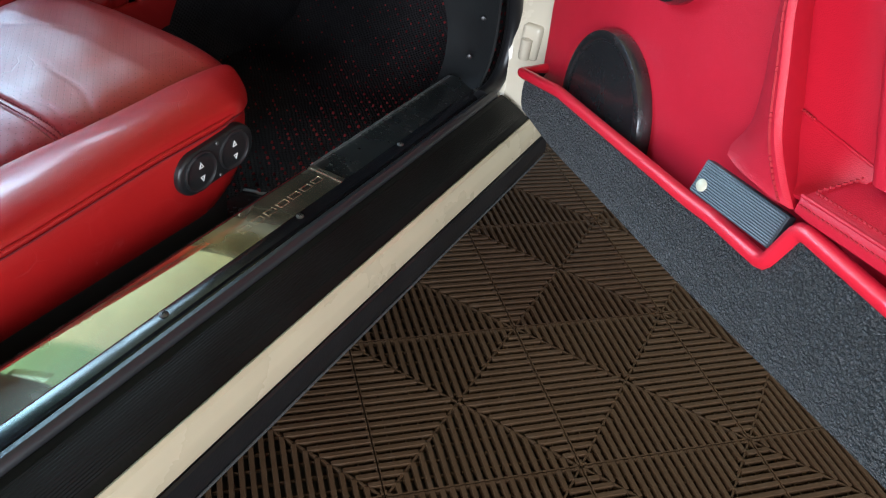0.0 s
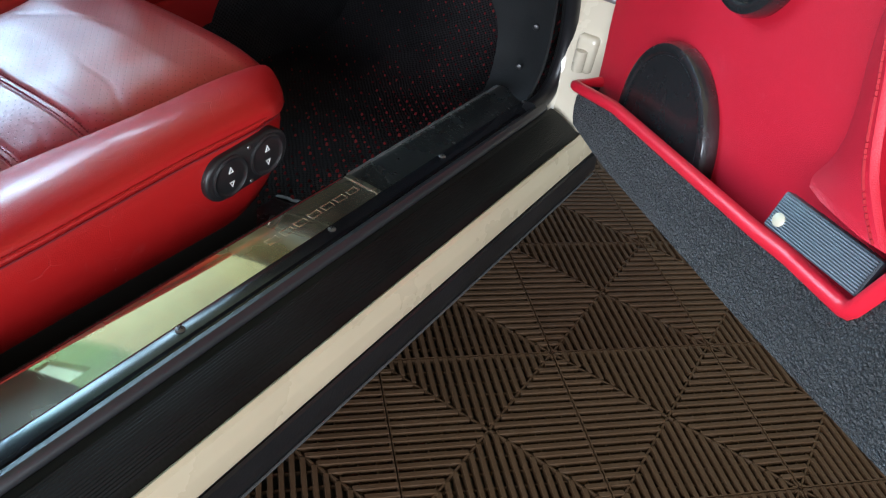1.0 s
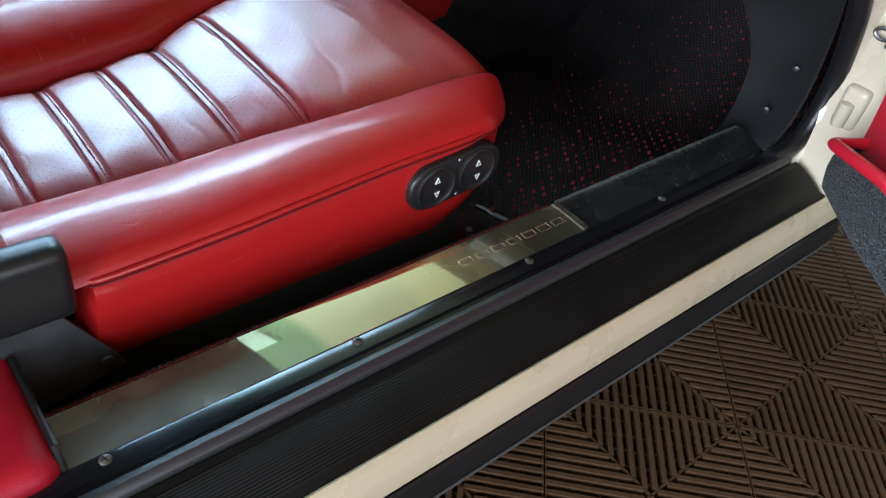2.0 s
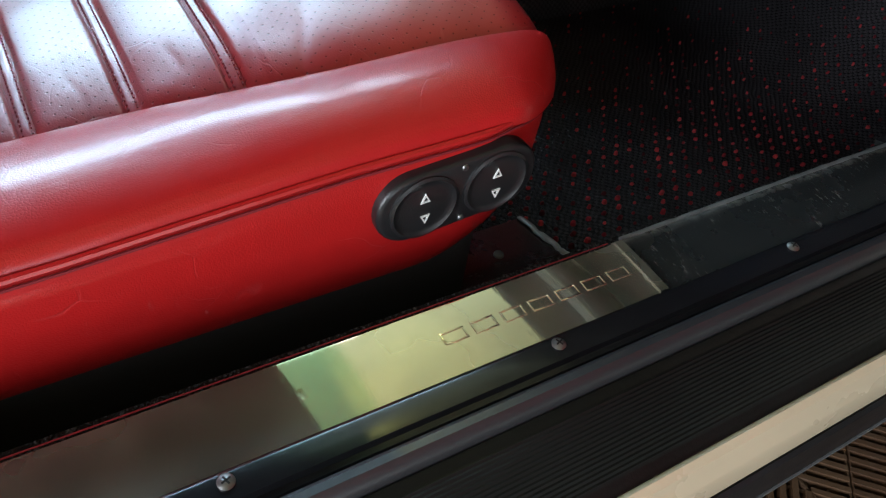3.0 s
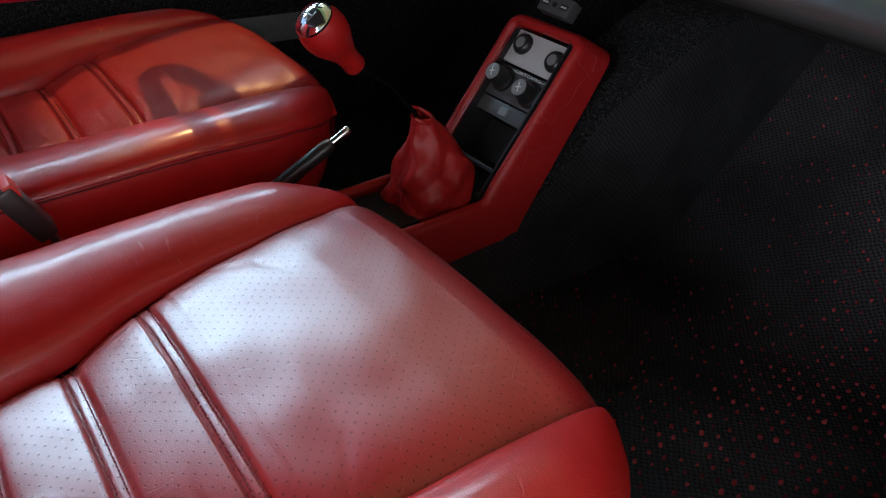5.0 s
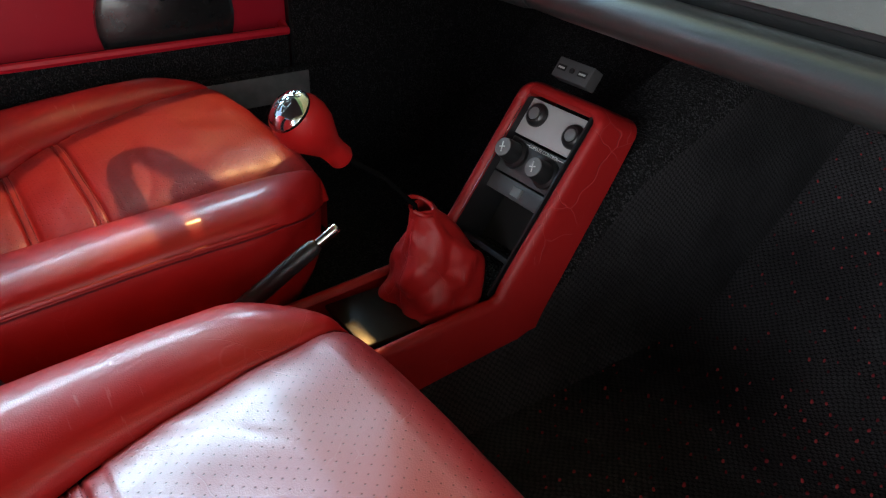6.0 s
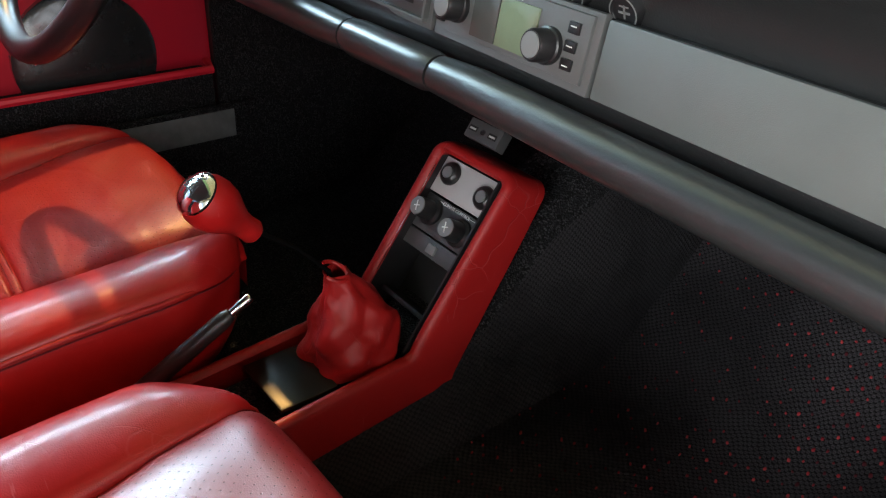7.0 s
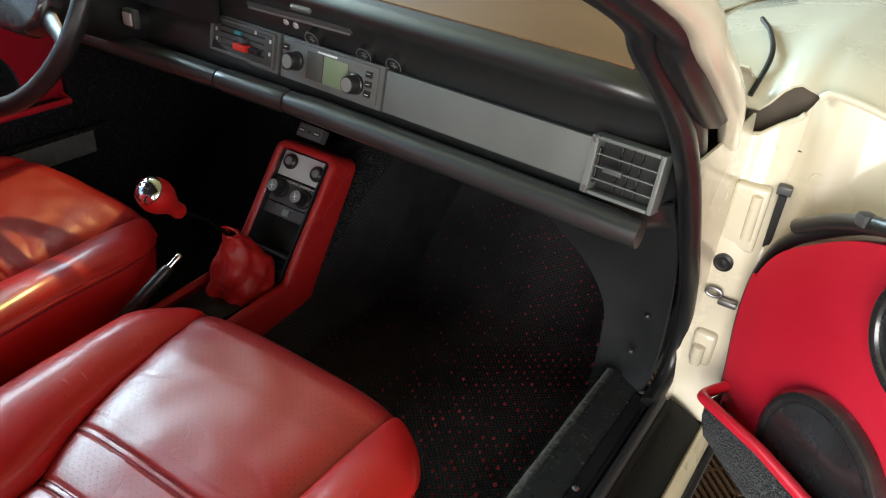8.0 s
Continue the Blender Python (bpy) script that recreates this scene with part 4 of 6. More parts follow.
part("shell", uz_slab(outline, 0.062, 0.125), m_cream, door, "cream painted door shell")
part("panel", uz_slab(outline, 0.044, 0.0625, 0.010), m_vinyl, door, "red vinyl door panel")
part("seal", tube([(u, 0.060, z) for u, z in outline], 0.0085, 10, closed=True, up=(0, 1, 0)), m_rubber, door, "black rubber door edge seal")
part("top_rail", tube(smooth_path([(0.0, 0.052, 0.735), (0.06, 0.048, 0.775), (0.14, 0.046, 0.808), (0.30, 0.046, 0.838), (0.60, 0.046, 0.858), (0.90, 0.046, 0.868)], 4), 0.009, 10), m_black_soft, door, "black top rail")
part("catch", box(0.092, 0.106, 0.034, 0.05, 0.792, 0.806, 0.004), m_grey, door, "grey metal catch")


def speaker(u, z, r):
    m = axes((u, 0.046, z), (1, 0, 0), (0, 0, 1), (0, -1, 0))
    cover = lathe([(0.0, -0.002), (r - 0.004, -0.002), (r, 0.004), (r, 0.012), (r - 0.003, 0.0185), (r - 0.008, 0.0205), (r - 0.0120, 0.0195), (r - 0.0140, 0.0165), (r - 0.018, 0.0158), (r * 0.5, 0.0172), (0.0, 0.0176)], 56, m)
    if z - r < 0.46:
        bmesh.ops.bisect_plane(cover, geom=cover.verts[:] + cover.edges[:] + cover.faces[:], plane_co=(0, 0, 0.478), plane_no=(-0.12, 0, 1), clear_inner=True)
    s = part("speaker_cover", cover, m_black_leather, door, "round black leather speaker cover")
    bm = bmesh.new()
    n = int(r * 900)
    for i in range(n):
        a = 2 * math.pi * i / n
        if z + r * math.sin(a) < 0.50:
            continue
        add_box(bm, -0.0019, 0.0019, -0.0004, 0.0004, 0.0165, 0.0176, 0, m @ pose((r - 0.0155) * math.cos(a), (r - 0.0155) * math.sin(a), 0, 0, 0, math.degrees(a) + 90))
    part("stitching", bm, m_black, s)


speaker(0.176, 0.517, 0.103)
speaker(0.226, 0.745, 0.067)

# pocket with its pile front, red rim and inside
us = [-0.012 + 0.905 * i / 46 for i in range(47)]
rows = []
for u in us:
    zt, zb = line_z(POCKET_TOP, u), line_z(POCKET_LOW, u)
    nose = max(0.0, 1 - (u + 0.012) / 0.035)
    bulge = 0.040 * nose * nose
    rows.append([(u, 0.000 + bulge, zt), (u, -0.004 + bulge, zt * 0.7 + zb * 0.3), (u, -0.004 + bulge, zt * 0.35 + zb * 0.65), (u, -0.003 + bulge, zb + 0.010), (u, 0.000 + bulge * 0.9, zb), (u, 0.010 + bulge * 0.7, zb - 0.003), (u, 0.044, zb + 0.006)])
part("pocket", sheet(rows, 0.003), m_carpet_grey, door, "charcoal pile pocket front")
rim = [(-0.016, 0.044, 0.489), (-0.012, 0.020, 0.486)] + [(u, 0.0, z + 0.002) for u, z in POCKET_TOP[1:]]
fine_rim = []
for a, b in zip(rim, rim[1:]):
    n = max(2, round((Vector(b) - Vector(a)).length / 0.008))
    fine_rim += [Vector(a).lerp(Vector(b), t / n) for t in range(n)]
fine_rim.append(Vector(rim[-1]))
for _ in range(1):
    fine_rim = [fine_rim[0]] + [(a + 2 * b + c) / 4 for a, b, c in zip(fine_rim, fine_rim[1:], fine_rim[2:])] + [fine_rim[-1]]
part("pocket_rim", tube(fine_rim, 0.0072, 10), m_pocket, door, "rounded red pocket rim")
part("pocket_lining", sheet([[(u, 0.006, line_z(POCKET_TOP, u) - 0.004), (u, 0.010, line_z(POCKET_LOW, u) + 0.012), (u, 0.042, line_z(POCKET_LOW, u) + 0.010)] for u in us[1:]], 0.0015), m_vinyl, door, "red pocket lining")

# ribbed pad with a round rivet
A, B, C = Vector((0.441, -0.007, 0.623)), Vector((0.520, 0.012, 0.625)), Vector((0.438, -0.017, 0.597))
ex = (B - A).normalized()
ey = (C - A - ex * (C - A).dot(ex)).normalized()
ez = ex.cross(ey)
pad_m = axes(A, ex, ey, ez)
W, H = (B - A).length * 1.10, (C - A).length * 1.08
pad = part("ribbed_pad", add_box(bmesh.new(), 0, W, 0, H, -0.007, 0.004, 0.0022, pad_m), plain("slate_rubber", (0.034, 0.044, 0.056), 0.45, grain=300), door, "slate-coloured ribbed rubber pad")
bm = bmesh.new()
for i in range(13):
    y = 0.0025 + (H - 0.005) * i / 12
    add_box(bm, 0.002, W - 0.002, y - 0.0006, y + 0.0006, -0.0090, -0.0062, 0.0003, pad_m, 1)
# paler copy of the pad's rubber paints in the lit rib tops
part("ribs", bm, plain("lit_slate_rubber", (0.13, 0.16, 0.19), 0.4), pad)
part("rivet", lathe([(0.0, 0.0), (0.0054, 0.0), (0.0054, 0.0018), (0.0040, 0.0030), (0.0, 0.0034)], 18, pad_m @ pose(0.010, H - 0.010, -0.0072, 180)), plain("ivory_rivet", (0.46, 0.43, 0.33), 0.35), pad, "round pale rivet")

# upright pull grip: a fin that rises from the panel to a stitched edge
LEFT = smooth_path([(0.372, 0.046, 0.835), (0.380, 0.045, 0.780), (0.393, 0.044, 0.720), (0.410, 0.042, 0.668), (0.416, 0.036, 0.640), (0.424, 0.020, 0.628), (0.438, 0.008, 0.626)], 6)
RIGHT = smooth_path([(0.428, 0.020, 0.840), (0.436, 0.006, 0.800), (0.450, 0.000, 0.761), (0.468, -0.001, 0.724), (0.492, -0.003, 0.680), (0.514, -0.004, 0.657), (0.536, -0.004, 0.640)], 6)
rings = []
for a, b in zip(LEFT, RIGHT):
    mid = a.lerp(b, 0.5) + Vector((0, -0.006, 0))
    back = Vector((b.x - 0.030, 0.046, b.z - 0.010))
    rings.append([a, a.lerp(mid, 0.5) + Vector((0, -0.002, 0)), mid, mid.lerp(b, 0.6) + Vector((0, -0.0035, 0)), b + Vector((-0.0035, -0.0018, 0)), b, b + Vector((0.0012, 0.0022, 0.0005)), b + Vector((-0.0050, 0.014, -0.001)), back, Vector((a.x, 0.050, a.z))])
grip = part("pull_grip", bm_from(*loft(rings)), m_vinyl, door, "red leather pull grip", smooth=32)
bm = bmesh.new()
for p, q, l in zip(RIGHT[1:], RIGHT[2:], LEFT[1:]):
    way = (q - p).normalized()
    across = (l - p).normalized()
    out = way.cross(across).normalized()
    if out.y > 0:
        out = -out
    n = max(1, round((q - p).length / 0.0034))
    for i in range(n):
        c = p.lerp(q, i / n) + across * 0.0075 + out * 0.0040
        add_box(bm, -0.0016, 0.0016, -0.0006, 0.0006, -0.0016, 0.0010, 0, axes(c, way, across, way.cross(across)))
part("stitching", bm, m_thread, grip)

# trough behind the grip, with its folded upper edge
A, B, C, D = Vector((0.458, 0.0435, 0.678)), Vector((0.552, 0.0435, 0.679)), Vector((0.541, 0.004, 0.650)), Vector((0.524, 0.002, 0.646))
rows = []
for i in range(11):
    t = i / 10
    a, b = A.lerp(D, t), B.lerp(C, t)
    sag = -0.006 * math.sin(math.pi * t)
    rows.append([a.lerp(b, k / 8) + Vector((0, sag * -0.4, sag)) for k in range(9)])
shelf = part("shelf", sheet(rows, 0.003), m_vinyl, door, "red vinyl trough behind the grip")
part("fold", tube([A, A.lerp(B, 0.5) + Vector((0, -0.0006, 0.0004)), B], 0.0014, 8), m_vinyl, shelf, "folded edge")
bm = bmesh.new()
for i in range(4):
    add_box(bm, 0.460 + 0.0042 * i, 0.4628 + 0.0042 * i, 0.0405, 0.0425, 0.6795, 0.6808)
part("stitching", bm, m_thread, shelf)


def lid_z(u):
    return 0.656 + 0.060 * (u - 0.538) / 0.36


# boxed armrest lid with a piped front edge and a row of stitches on both sides of it
rings = []
for i in range(22):
    t = i / 21
    u = 0.5395 + 0.3585 * t
    e = 0.0022 if i == 0 else 0.0
    z = lid_z(u)
    rings.append([(u, y, h) for y, h in ((0.0440, z + 0.0140 - e), (0.0220, z + 0.0085 - e), (0.0040, z + 0.0022 - e), (-0.0020 + e, z - 0.0004 - e), (-0.0048 + e, z - 0.0040), (-0.0056 + e, z - 0.0100), (-0.0050 + e, z - 0.0160), (0.0440, z - 0.0160))])
arm = part("armrest", bm_from(*loft(rings)), m_vinyl, door, "red vinyl armrest lid", smooth=50)
part("piping", tube([(0.541 + 0.3565 * k / 10, -0.0040, lid_z(0.541 + 0.3565 * k / 10) - 0.0012) for k in range(11)], 0.0017, 8), m_vinyl, arm)
bm = bmesh.new()
for i in range(76):
    u = 0.545 + i * 0.0046
    z = lid_z(u)
    add_box(bm, u - 0.0015, u + 0.0015, 0.0030, 0.0041, z + 0.0015, z + 0.0031)
    add_box(bm, u - 0.0015, u + 0.0015, -0.0064, -0.0048, z - 0.0085, z - 0.0074)
for i in range(8):
    y = 0.006 + 0.0046 * i
    add_box(bm, 0.5432, 0.5443, y - 0.0015, y + 0.0015, lid_z(0.5438) + 0.0010 + 0.30 * y, lid_z(0.5438) + 0.0028 + 0.30 * y)
part("stitching", bm, m_thread, arm)


# raised pad above the armrest with two upright rows of stitches
def pad_u(z):
    return 0.553 - 0.545 * (z - 0.682)


rows = []
for i in range(14):
    z = 0.676 + 0.158 * i / 13
    rows.append([(pad_u(z) + d + (0.90 - pad_u(z)) * far, y, z + 0.058 * ((0.90 - pad_u(z)) * far + d) / 0.36 * (1 - i / 13)) for d, y, far in ((0.0, 0.0460, 0), (0.0005, 0.0380, 0), (0.004, 0.0318, 0), (0.010, 0.0295, 0), (0.0155, 0.0300, 0), (0.022, 0.0290, 0), (0.035, 0.0280, 0), (0.0, 0.0280, 0.5), (0.0, 0.0290, 1.0))])
upper = part("upper_pad", sheet(rows, 0.002), m_vinyl, door, "stitched red vinyl upper pad")
bm = bmesh.new()
for off, y in ((0.0120, 0.0296), (0.0195, 0.0296)):
    for i in range(32):
        z = 0.684 + 0.0046 * i
        m = axes((pad_u(z) + off, y, z + 0.003 * (1 - i / 31)), Vector((0.48, 0, -0.88)).normalized(), Vector((0.88, 0, 0.48)).normalized(), (0, -1, 0))
        add_box(bm, -0.0016, 0.0016, -0.0006, 0.0006, -0.0006, 0.0012, 0, m)
part("stitching", bm, m_thread, upper)

# ---------------------------------------------------------------- seats


def insert_half(y):
    return float(np.interp(y, [-0.45, -0.30, -0.17, -0.11, -0.05, 0.10, 0.13], [0.108, 0.112, 0.122, 0.141, 0.150, 0.164, 0.166]))


def insert_z(y):
    return float(np.interp(y, [-0.45, -0.30, -0.17, -0.11, 0.02, 0.08, 0.10], [0.425, 0.430, 0.447, 0.468, 0.492, 0.497, 0.496]))


FOLDS = (((0.160, -0.070), (0.020, -0.035), 0.0011), ((0.150, -0.100), (0.040, -0.085), 0.0010), ((0.140, -0.150), (0.050, -0.132), 0.0013), ((-0.150, -0.060), (-0.060, 0.020), 0.0010), ((-0.120, -0.020), (0.010, 0.040), 0.0007), ((0.135, -0.205), (0.040, -0.200), 0.0012))


def folds(x, y):
    """Depth of the worn-in creases that run from the bolsters into the cushion."""
    deep = 0.0
    for (ax, ay), (bx, by), h in FOLDS:
        t = max(0.0, min(1.0, ((x - ax) * (bx - ax) + (y - ay) * (by - ay)) / ((bx - ax) ** 2 + (by - ay) ** 2)))
        d = math.hypot(x - ax - (bx - ax) * t, y - ay - (by - ay) * t + 0.004 * math.sin(9 * t))
        deep += h * (1 - 0.7 * t) * math.exp(-(d / 0.0028) ** 2)
    return deep


PLEATS = (-0.108, -0.172, -0.236, -0.300, -0.364)


def seat(name, label, at, hide, switch_side=0):
    """A bolstered seat; local x to the right, y ahead, centred on its cushion."""
    root = thing(name, label, "car seat", at=at)
    # middle of the cushion, rolling over the front edge
    rows = []
    stations = [(-0.46 + 0.0021 * i, None) for i in range(266)]
    ys = [y for y, _ in stations if y < 0.090]
    for y in ys:
        w, z0 = insert_half(y), insert_z(y)
        row = []
        for j in range(57):
            s = j / 28 - 1
            z = z0 + 0.0075 * (1 - s * s) - 0.014 * abs(s) ** 9 - folds(s * w, y)
            if y < PLEATS[0] + 0.02:
                gap = min(abs(y - p) for p in PLEATS)
                puff = min(1.0, max(0.0, gap - 0.0046) / 0.024)
                z += (0.0065 * (0.35 + 0.65 * math.sqrt(max(0, 1 - (1 - puff) ** 2))) - 0.0030 * math.exp(-((gap - 0.0052) / 0.0011) ** 2) + 0.0004 * math.exp(-(gap / 0.0030) ** 2)) * (1 - 0.4 * abs(s) ** 4)
            else:
                z += 0.0065
            z += 0.0016 * noise.noise(Vector((s * 3, y * 26, at[0])))
            row.append((s * w, y, z))
        rows.append(row)
    for a in (15, 30, 45, 60, 75, 90):
        c, sn = math.cos(radians(a)), math.sin(radians(a))
        rows.append([(x, 0.090 + 0.030 * sn, z - 0.034 * (1 - c)) for x, y, z in rows[len(ys) - 1]])
    rows.append([(x, 0.119, 0.415) for x, y, z in rows[-1]])
    cushion = part("cushion", sheet(rows), hide, root, "perforated red leather cushion with stitched pleats", smooth=60)
    for p in PLEATS:
        bm = bmesh.new()
        w = insert_half(p)
        for side_ in (-0.0030, 0.0030):
            n = int(2 * w / 0.0042)
            for i in range(n):
                x = -w + 2 * w * (i + 0.5) / n
                s = x / w
                z = insert_z(p + side_) + 0.0075 * (1 - s * s) - 0.012 * abs(s) ** 7
                z += 0.0065 * 0.35 * (1 - 0.4 * abs(s) ** 4) + 0.0002
                add_box(bm, x - 0.0014, x + 0.0014, p + side_ - 0.0005, p + side_ + 0.0005, z - 0.0008, z + 0.0010)
        part("stitching", bm, m_seat_thread, cushion)
    # sewn joint between the middle and the bolsters
    for s in (1, -1):
        line = [Vector((s * (insert_half(y) - 0.002), y, insert_z(y) - 0.0042)) for y in (-0.45 + 0.54 * i / 40 for i in range(41))]
        line += [line[-1] + Vector((0, 0.030 * math.sin(radians(a)), -0.034 * (1 - math.cos(radians(a))))) for a in (20, 40, 60, 80)]
        part("seam", tube(line, 0.0012, 6), m_seat_thread, root, "dark sewn seam")
    # bolsters
    for s in (1, -1):
        rows = []
        for i in range(34):
            if i < 24:
                y, e = -0.46 + 0.490 * i / 23, 0.0
            else:
                e = (i - 23) / 10
                y = 0.030 + 0.078 * math.sin(e * math.pi / 2)
            c = math.cos(e * math.pi / 2)
            yy = min(y, 0.095)
            w, z0 = insert_half(yy), insert_z(yy) - 0.006
            ridge = float(np.interp(y, [-0.46, -0.26, -0.15, -0.05, 0.05, 0.12], [0.476, 0.478, 0.488, 0.496, 0.499, 0.496]))
            low_z = float(np.interp(y, [-0.46, -0.24, -0.09, 0.03, 0.12], [0.458, 0.468, 0.480, 0.484, 0.480]))
            outer = 0.243 - 0.060 * (1 - c)
            p0, p1, p2, p3 = Vector((w - 0.004, 0, z0)), Vector((w + 0.002, 0, ridge + 0.016)), Vector((outer - 0.002, 0, ridge + 0.014)), Vector((outer, 0, low_z))
            row = []
            for k in range(17):
                t = k / 16
                q = p0 * (1 - t) ** 3 + 3 * p1 * t * (1 - t) ** 2 + 3 * p2 * t * t * (1 - t) + p3 * t ** 3
                full = (q.z - 0.455) * 0.70 * (1 - c ** 0.7)
                near = 0.034 * (1 - math.sqrt(max(0.0, 1 - (max(0.0, y - 0.090) / 0.030) ** 2)))
                blend = min(1.0, t * 1.5) ** 1.3
                z = q.z - (near + (full - near) * blend if e else 0.0)
                yk = y - 0.050 * max(0, (q.x - 0.165) / 0.078) ** 2 * (1 if e else 0) * e
                row.append((s * q.x, yk, z + 0.0012 * noise.noise(Vector((q.x * 20, y * 14, s)))))
            rows.append(row)
        nose_row = rows[-1]
        rows.append([(x * 0.995, y + 0.0050, z - 0.25 * max(0.0, z - 0.466)) for x, y, z in nose_row])
        rows.append([(x * 0.990, y + 0.0080, z - 0.65 * max(0.0, z - 0.466)) for x, y, z in nose_row])
        rows.append([(x * 0.985, y + 0.0085, min(z, 0.464)) for x, y, z in nose_row])
        part("bolster", sheet(rows), m_leather, root, "padded red leather side bolster", smooth=60)
    # skirt round sides and front, following the plan of the cushion
    plan = [(0.214, -0.374), (0.236, -0.368), (0.243, -0.345), (0.243, -0.2), (0.243, -0.05), (0.243, 0.0), (0.241, 0.020), (0.233, 0.045), (0.217, 0.072), (0.192, 0.095), (0.160, 0.109), (0.10, 0.116), (0.0, 0.118)]
    plan = [(p.x, p.y) for p in smooth_path([(x, y, 0) for x, y in plan], 4)]
    plan = plan + [(-x, y) for x, y in plan[-2::-1]]
    rows = []
    for x, y in plan:
        top = float(np.interp(y, [-0.46, -0.24, -0.09, 0.03, 0.12], [0.458, 0.468, 0.480, 0.484, 0.466]))
        rows.append([(x * 0.985, y - 0.002, top + 0.003), (x, y, top - 0.002), (x * 1.008, y + 0.001, top - 0.020), (x * 1.006, y, 0.43), (x * 0.994, y - 0.003, 0.402), (x * 0.972, y - 0.008, 0.384), (x * 0.938, y - 0.016, 0.364), (x * 0.905, y - 0.024, 0.348)])
    skirt = part("skirt", sheet(rows, 0.004), m_leather, root, "red leather seat side")
    piping = [(x * 1.001, y, float(np.interp(y, [-0.46, -0.24, -0.09, 0.03, 0.12], [0.458, 0.468, 0.480, 0.484, 0.466])) + 0.001) for x, y in plan]
    part("piping", tube([(x * 1.004, y + 0.001 * (y > 0), z) for x, y, z in piping], 0.0026, 8), m_leather, root, "red leather piping")
    part("seam_line", tube([(x * 1.0085, y + 0.002 * (y > 0), z - 0.0052) for x, y, z in piping], 0.0009, 6), m_seat_thread, root, "dark stitched seam")
    # base, rails and back
    part("base", box(-0.225, 0.225, -0.44, 0.035, 0.290, 0.396, 0.012), m_dark, root, "black seat base")
    for x in (-0.17, 0.17):
        part("rail", box(x - 0.018, x + 0.018, -0.46, 0.03, 0.268, 0.300, 0.004), m_black, root, "black steel seat rail")
    back = []
    for i in range(14):
        t = i / 13
        w = 0.235 - 0.03 * t ** 2
        c = Vector((0, -0.452 - 0.20 * t, 0.44 + 0.55 * t))
        ring = []
        for x, y in round_outline(2 * w, 0.13 - 0.04 * t, 0.045 - 0.012 * t, 5):
            dip = -0.035 * math.exp(-(x / 0.12) ** 2) if y > 0 else 0
            ring.append(c + Vector((x, y + dip, 0)))
        back.append(ring)
    part("backrest", bm_from(*loft(back)), m_leather, root, "red leather backrest")
    for s in (1, -1):
        part("hinge_cover", box(s * 0.238 - 0.014, s * 0.238 + 0.014, -0.475, -0.378, 0.442, 0.508, 0.010, segments=3), m_black, root, "black hinge cover")
        bracket = part("bracket", profile([(-0.352, 0.368), (-0.358, 0.384), (-0.392, 0.444), (-0.470, 0.452), (-0.470, 0.350), (-0.405, 0.355)], "x", s * 0.245 - 0.0018, s * 0.245 + 0.0018), m_bracket, root, "scratched grey metal hinge bracket")
        part("bolt", lathe([(0.0, 0.0), (0.0058, 0.0), (0.0052, 0.0026), (0.0, 0.0036)], 14, pose(s * 0.2465, -0.366, 0.379, 0, 90 * s, 0)), m_screw, bracket)
    if switch_side:
        m = axes((0.2450, -0.0105, 0.4470), (0, 1, 0), (0, 0, 1), (1, 0, 0)) @ pose(0, 0, 0, 0, 0, 5)
        sw = part("switch_panel", slab(round_outline(0.118, 0.052, 0.025, 7), -0.004, 0.0075, m, ease=0.0035), m_black, root, "black seat switch panel")
        for cx in (-0.0265, 0.0265):
            dial = part("dial", lathe([(0.0, 0.006), (0.0245, 0.006), (0.0245, 0.0088), (0.0225, 0.0098), (0.0205, 0.0082), (0.017, 0.0080), (0.010, 0.0088), (0.0, 0.0090)], 40, m @ pose(cx, 0, 0)), m_black, sw, "round black rocker dial")
            for cy, up in ((0.0085, 1), (-0.0085, -1)):
                bm = bmesh.new()
                tri = [(-0.0034, -0.003), (0.0034, -0.003), (0.0, 0.0042)]
                inner_tri = [(x * 0.56, (y + 0.0007) * 0.56 - 0.0007) for x, y in tri]
                mm = m @ pose(cx, cy, 0.0088) @ pose(0, 0, 0, 0, 0, 0 if up > 0 else 180)
                for i in range(3):
                    j = (i + 1) % 3
                    quad = [tri[i], tri[j], inner_tri[j], inner_tri[i]]
                    bm_from(*loft([[mm @ Vector((x, y, h)) for x, y in quad] for h in (0.0, 0.0010)]), bm=bm)
                part("arrow", bm, m_white, dial, "white arrow outline")
        for cx, cy in ((0.002, 0.0215), (0.002, -0.0215)):
            part("screw", lathe([(0.0, 0.0), (0.0026, 0.0), (0.0020, 0.0012), (0.0, 0.0015)], 10, m @ pose(cx, cy, 0.0074)), m_screw, sw)
    return root


seat("passenger_seat", "red leather passenger seat with perforated pleated cushion, creased", (-0.360, 0.0, 0.0), m_leather_pores, 1)
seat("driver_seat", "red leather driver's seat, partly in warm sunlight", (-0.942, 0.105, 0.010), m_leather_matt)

# ---------------------------------------------------------------- tunnel and console
tunnel = thing("tunnel", "black pile-covered centre tunnel", "car trim")
rows = []
for y, top in ((-0.9, 0.36), (0.0, 0.37), (0.30, 0.385), (0.42, 0.43), (0.52, 0.52), (0.70, 0.60), (1.1, 0.66)):
    rows.append([(-0.545, y, 0.25), (-0.566, y, 0.31), (-0.578, y, top - 0.03), (-0.600, y, top), (-0.680, y, top), (-0.702, y, top - 0.03), (-0.714, y, 0.31), (-0.735, y, 0.25)])
part("top_cover", sheet([r[2:6] for r in rows], 0.004), m_carpet_black, tunnel)
carpet("side_cover", [r[:3] for r in rows], 0.2, 0.3, tunnel, planar=True)
part("side_cover", sheet([r[5:] for r in rows], 0.004), m_carpet_black, tunnel)

